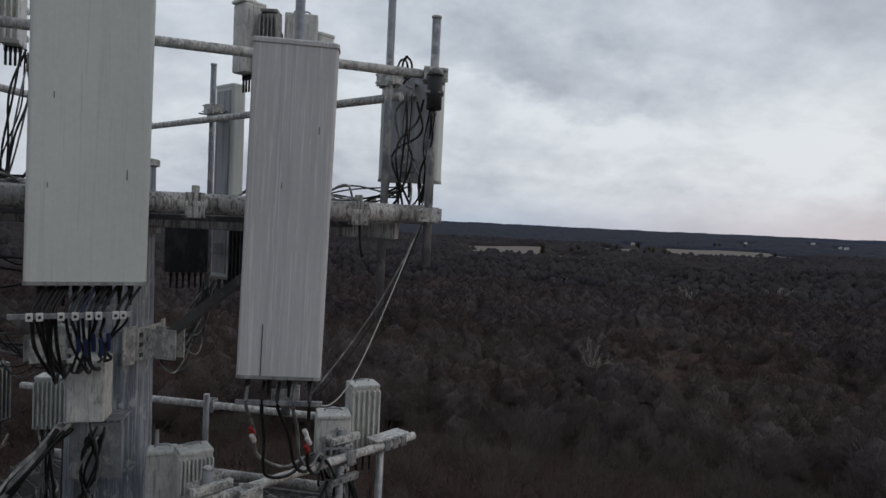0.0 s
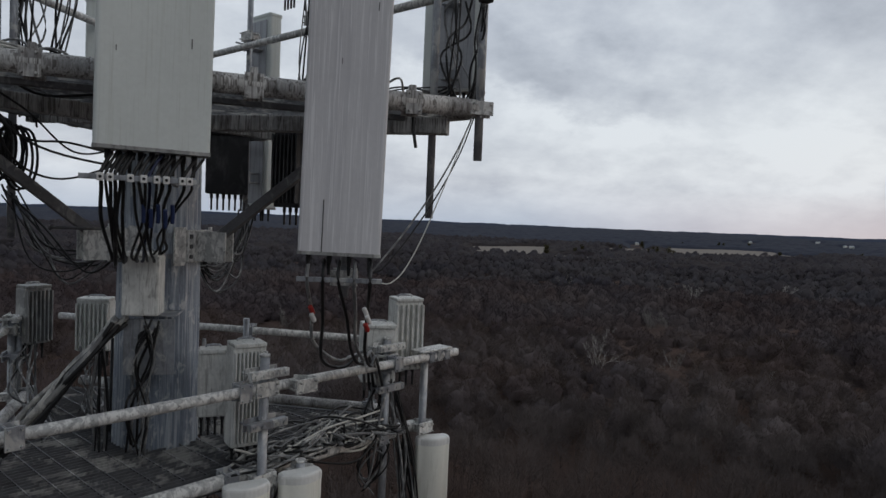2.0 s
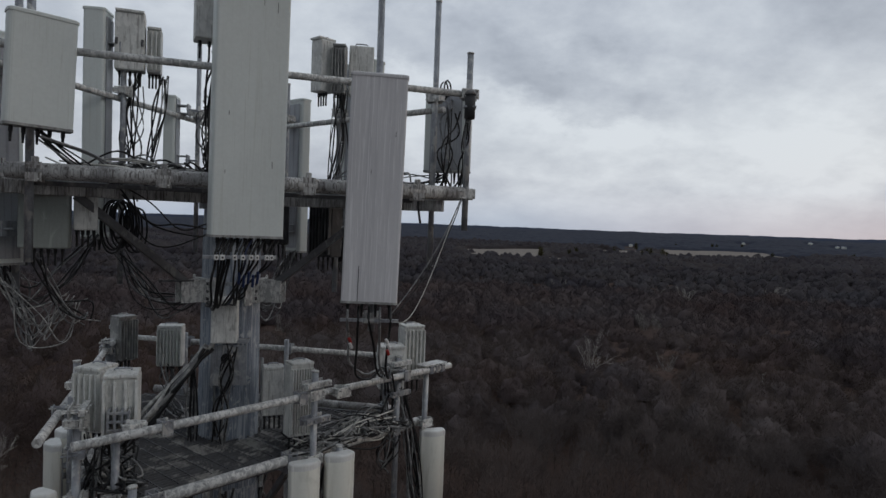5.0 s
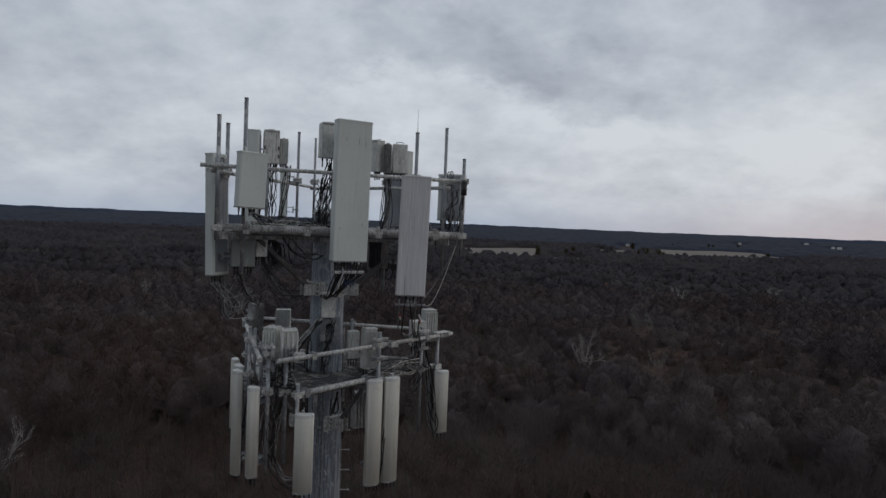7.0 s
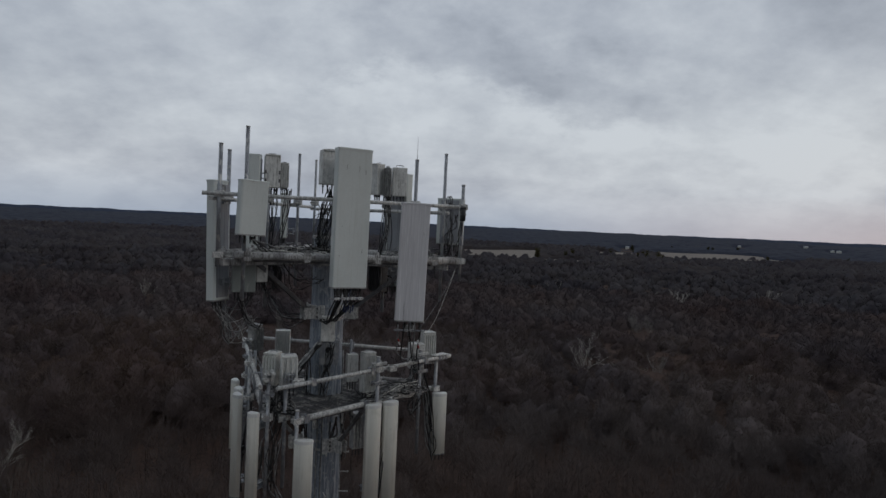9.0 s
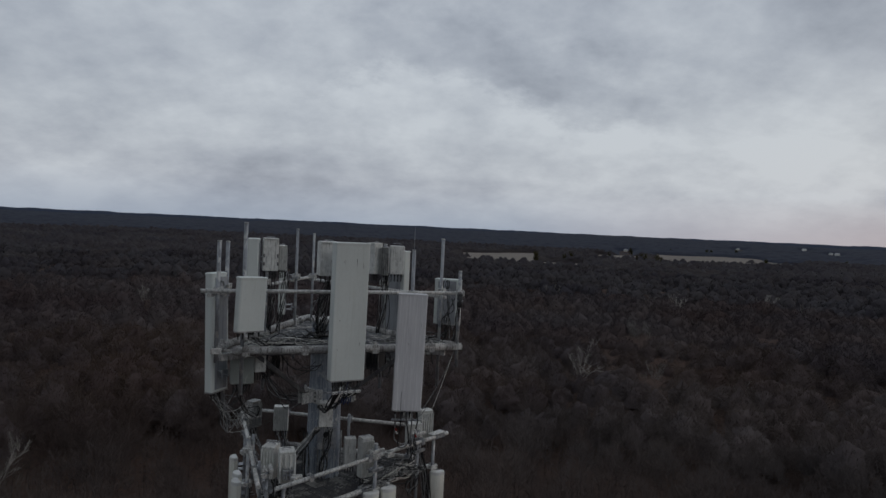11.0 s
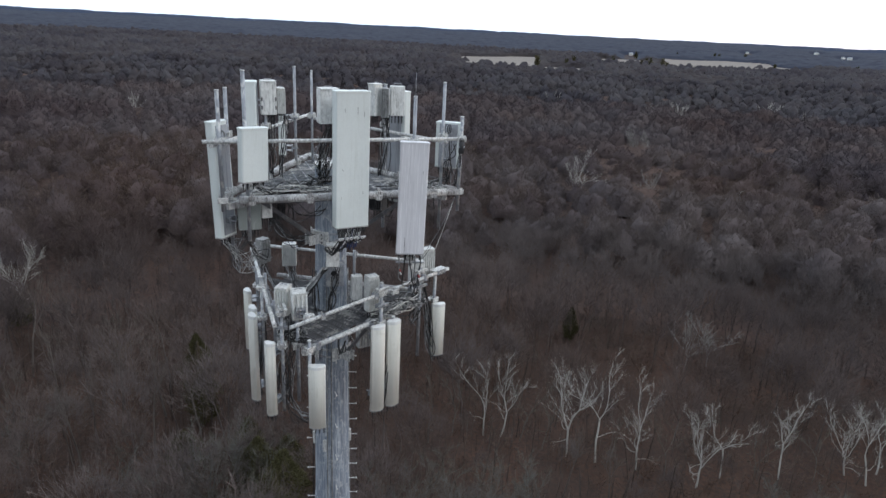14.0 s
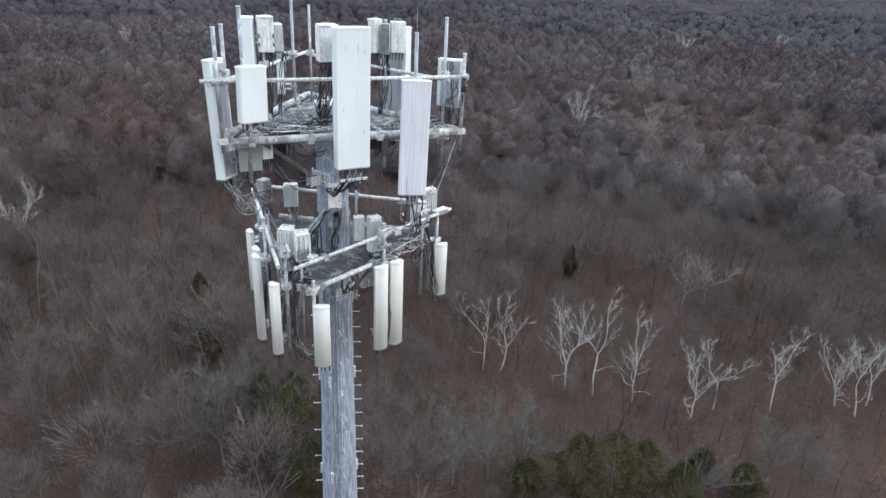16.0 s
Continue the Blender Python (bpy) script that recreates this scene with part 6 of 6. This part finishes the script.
def tangle(lo, hi, n, label, seed, mats_, r=(0.008, 0.013), knots=7):
    """Loose cable thrown about inside a box."""
    rng = random.Random(seed)
    runs = []
    for k in range(n):
        u0 = rng.uniform(0, 0.3)
        pts = []
        for i in range(knots):
            u = u0 + (1 - u0) * i / (knots - 1)
            p = Vector(lo).lerp(Vector(hi), u)
            w = math.sin(math.pi * min(1, max(0.15, u)))
            pts.append(p + Vector((rng.uniform(-0.16, 0.16), rng.uniform(-0.16, 0.16), abs(rng.gauss(0, 0.09)) * w)))
        runs.append((pts, rng.uniform(*r), mats_[k % len(mats_)]))
    cable_set(label, runs)


front_cables()
streaked_cables()
loom((-1.58, -1.30, 44.18), (-1.02, -1.15, 44.02), 5, 0.46, "whitened thin cables drooping below the side antenna", 60, (CABLE_FOULED, CABLE_GREY, CABLE_GREY), 0.07, (0.004, 0.007))
loom((-1.40, -1.42, 44.18), (-0.95, -1.05, 43.95), 4, 0.45, "grey cables drooping below the side antenna", 61, (CABLE_GREY, CABLE_FOULED), 0.07, (0.005, 0.008))
loom((-1.10, -1.45, 44.35), (-0.85, -1.0, 43.75), 5, 0.12, "cables below the grey-green box", 62, (CABLE, CABLE_GREY), 0.07, (0.006, 0.010))
tangle((-0.95, -1.62, 45.15), (0.35, -1.0, 45.15), 14, "whitened cables lying along the upper deck edge", 63, (CABLE_FOULED, CABLE_GREY, CABLE, WIRE_WHITE), (0.007, 0.012))
tangle((1.1, -0.7, 45.15), (2.45, -0.45, 45.15), 8, "whitened cables lying by the upper corner", 64, (CABLE_FOULED, CABLE_GREY, CABLE), (0.007, 0.011))
loom((-0.30, -1.5, 44.98), (0.12, -0.6, 44.70), 3, 0.22, "slack black cables hanging under the upper deck", 65, (CABLE,), 0.10, (0.007, 0.010))
coil((-0.75, -0.70, 44.66), 0.26, 8, "coil of black cable under the platform", 1, normal=20)
coil((-0.68, -0.60, 44.64), 0.22, 6, "second coil of black cable under the platform", 2, normal=50)
coil((1.28, 0.95, 44.40), 0.26, 6, "coil of black cable behind the antennas", 4, normal=-30)
coil((2.55, -0.20, 46.22), 0.13, 2, "small cable loops above the corner rail", 7, CABLE, normal=0, thick=0.009)
coil((-1.28, -1.85, 46.20), 0.09, 2, "small cable loops above the handrail", 9, CABLE_GREY, normal=0, thick=0.01)
mats = (CABLE, CABLE, CABLE_GREY)
loom((-1.62, -1.25, 44.25), (-1.05, -0.55, 44.55), 5, 0.45, "cables looping from the side antenna", 10, mats)
loom((-0.75, -2.0, 45.40), (-0.2, -1.1, 45.16), 6, 0.12, "cables from the short antenna to the deck", 11, mats)
loom((-0.4, -1.4, 45.16), (0.1, -0.5, 45.18), 7, -0.02, "cables lying on the upper grating", 12, (CABLE_GREY, CABLE), 0.09)
loom((-0.66, 0.12, 46.34), (-0.80, 0.05, 45.14), 5, 0.0, "cables rising to the narrow radio unit", 13, mats)
loom((0.40, -1.18, 46.32), (0.1, -0.4, 45.2), 8, 0.1, "cables from the white unit down to the pole", 14, mats, 0.09)
loom((0.15, -0.55, 46.0), (0.15, -0.45, 45.1), 9, 0.0, "bundle of cables standing by the pole top", 15, mats, 0.10)
loom((1.25, 0.62, 46.30), (1.2, 0.75, 44.5), 9, 0.0, "cables down the back mount pipe", 16, mats, 0.09)
loom((-0.95, -0.02, 46.30), (-0.98, 0.0, 45.0), 8, 0.0, "cables down from the white radio units", 17, mats, 0.08)
loom((2.62, -0.30, 46.05), (2.55, -0.35, 45.15), 5, 0.0, "cables behind the corner antenna", 18, mats, 0.09)
loom((2.55, -0.30, 45.3), (1.6, -0.2, 45.16), 5, 0.0, "cables along the upper deck", 19, mats, 0.06)
loom((0.4, 1.55, 44.3), (0.35, 0.35, 43.9), 6, 0.5, "cables looping from the far antenna", 20, mats, 0.06)
loom((0.6, 1.1, 44.35), (0.4, 0.3, 43.8), 6, 0.25, "cables below the dark radio unit", 21, mats, 0.06)
loom((-1.05, -0.1, 44.4), (-0.1, -0.2, 43.95), 7, 0.35, "cables from the coil to the pole", 22, mats, 0.06)
tangle((1.20, -0.95, 42.46), (2.15, 0.20, 42.46), 34, "tangle of whitened cables heaped on the lower deck", 50, (CABLE_GREY, CABLE_FOULED, CABLE, CABLE_GREY), (0.007, 0.011), 12)
tangle((-0.55, -1.55, 42.46), (0.0, -2.0, 42.48), 18, "whitened cables heaped at the deck corner", 51, (CABLE, CABLE_FOULED, CABLE_GREY, CABLE))
tangle((-0.1, -0.9, 45.16), (0.35, -0.3, 45.16), 9, "dark cables heaped by the pole top", 52, (CABLE, CABLE_GREY))
loom((2.18, 0.2, 42.8), (2.44, 0.30, 41.12), 8, 0.0, "dark cables hanging behind the rail-end antenna", 53, (CABLE, CABLE_GREY, CABLE), 0.06)
loom((-1.55, -1.2, 44.3), (-1.45, -1.05, 43.5), 5, 0.1, "cables trailing below the side antenna", 54, (CABLE, CABLE_GREY), 0.08)
# pole front down to the lower deck
loom((0.20, -0.72, 43.45), (-0.55, -1.0, 42.50), 6, 0.02, "thick cables running down to the lower deck", 23, (CABLE_FOULED, CABLE_GREY, CABLE), 0.05, (0.018, 0.028))
loom((0.45, -0.75, 43.45), (0.30, -0.62, 42.45), 6, -0.02, "cables down the pole front", 24, mats, 0.06)
loom((0.0, -0.55, 43.3), (-0.02, -0.5, 41.6), 5, 0.0, "cables strapped to the pole", 25, mats, 0.04)
# tangles on and round the lower platform
loom((1.25, -0.85, 42.50), (2.05, 0.15, 42.55), 12, 0.03, "tangle of grey cables on the lower deck", 26, (CABLE_GREY, CABLE, WIRE_WHITE), 0.12)
loom((1.15, -0.70, 42.70), (0.95, -0.35, 42.45), 6, 0.06, "cables below the ribbed unit", 27, mats, 0.08)
loom((2.05, 0.2, 42.80), (2.0, 0.1, 42.0), 9, 0.0, "cables hanging inside the rail end", 28, mats, 0.10)
loom((2.25, 0.3, 42.3), (2.45, 0.2, 41.08), 8, 0.05, "cables down to the short cream antenna", 29, mats, 0.07)
loom((1.45, -0.9, 42.4), (1.40, -1.15, 40.60), 7, 0.05, "cables behind the paired cream antennas", 30, mats, 0.07)
loom((-0.25, -1.9, 42.85), (-0.30, -2.05, 41.3), 10, 0.0, "cables hanging below the corner radios", 31, mats, 0.12)
loom((-0.35, -2.0, 41.5), (0.25, -2.2, 40.98), 5, 0.35, "cable loops below the corner antenna", 32, (CABLE_GREY, CABLE), 0.06)
loom((-0.45, -2.05, 41.9), (-0.55, -2.15, 41.05), 4, 0.0, "cables to the narrow cream antenna", 33, mats, 0.04)
loom((-1.0, -0.9, 42.4), (-1.15, -0.95, 40.65), 6, 0.0, "cables behind the long narrow antenna", 34, mats, 0.06)
loom((-0.9, 0.9, 42.85), (-0.4, 0.1, 42.45), 6, 0.1, "cables across the back of the deck", 35, mats, 0.08)
loom((-1.45, 0.8, 42.9), (-0.6, -0.4, 42.45), 6, 0.1, "cables along the side of the deck", 36, (CABLE_GREY, CABLE), 0.10)
loom((-0.6, -1.1, 42.48), (-0.1, -1.8, 42.60), 9, 0.0, "cables crossing the deck corner", 37, (CABLE_GREY, CABLE, CABLE), 0.10)
loom((0.55, 0.2, 42.4), (0.7, 0.8, 41.6), 6, 0.0, "cables to the unit below deck", 38, mats, 0.06)
loom((0.62, 0.0, 42.3), (0.60, 0.05, 41.0), 6, 0.0, "cables hanging beside the pole", 39, mats, 0.07)
loom((0.75, -1.75, 42.40), (0.45, -0.55, 41.9), 2, 0.35, "slack black cable under the deck", 40, (CABLE,), 0.03, (0.012, 0.013))
# support plate below the pole's white radio, and its bracket
hb = thing("pole_bracket", "galvanised bracket plate below the pole radio", "bracket", pose(0.36, -0.50, 43.05, 0, 0, 12))
box("plate", (0.36, 0.012, 0.42), (0, -0.12, 0.20), GALV, hb, bevel=0.003)
box("shelf", (0.38, 0.26, 0.014), (0, -0.02, 0.44), GALV, hb, bevel=0.003)
# black disc on the uncut plate stands for the shade in a round hole
bm = bmesh.new()
add_tube(bm, (-0.02, -0.127, 0.27), (-0.02, -0.131, 0.27), 0.06, 16)
part("cutout", bm, CABLE, hb, "black disc for the shaded round cut-out")
box("back_stay", (0.06, 0.20, 0.30), (0.0, 0.0, 0.22), GALV, hb)
# black junction hung on the corner pipe
jb = thing("junction_canister", "black canister strapped to the corner pipe", "canister", pose(2.79, -0.66, 45.88))
tube("canister", (0, 0, 0), (0, 0, 0.24), 0.055, UNIT_DARK, jb, seg=14)
tube("canister_cap", (0, 0, 0.24), (0, 0, 0.29), 0.062, STEEL_DARK, jb, seg=14, r2=0.03)
box("strap", (0.13, 0.13, 0.02), (0, 0.02, 0.12), GALV, jb)
loom((2.79, -0.66, 45.86), (2.70, -0.45, 45.2), 4, 0.02, "cables below the black canister", 41, mats, 0.03)
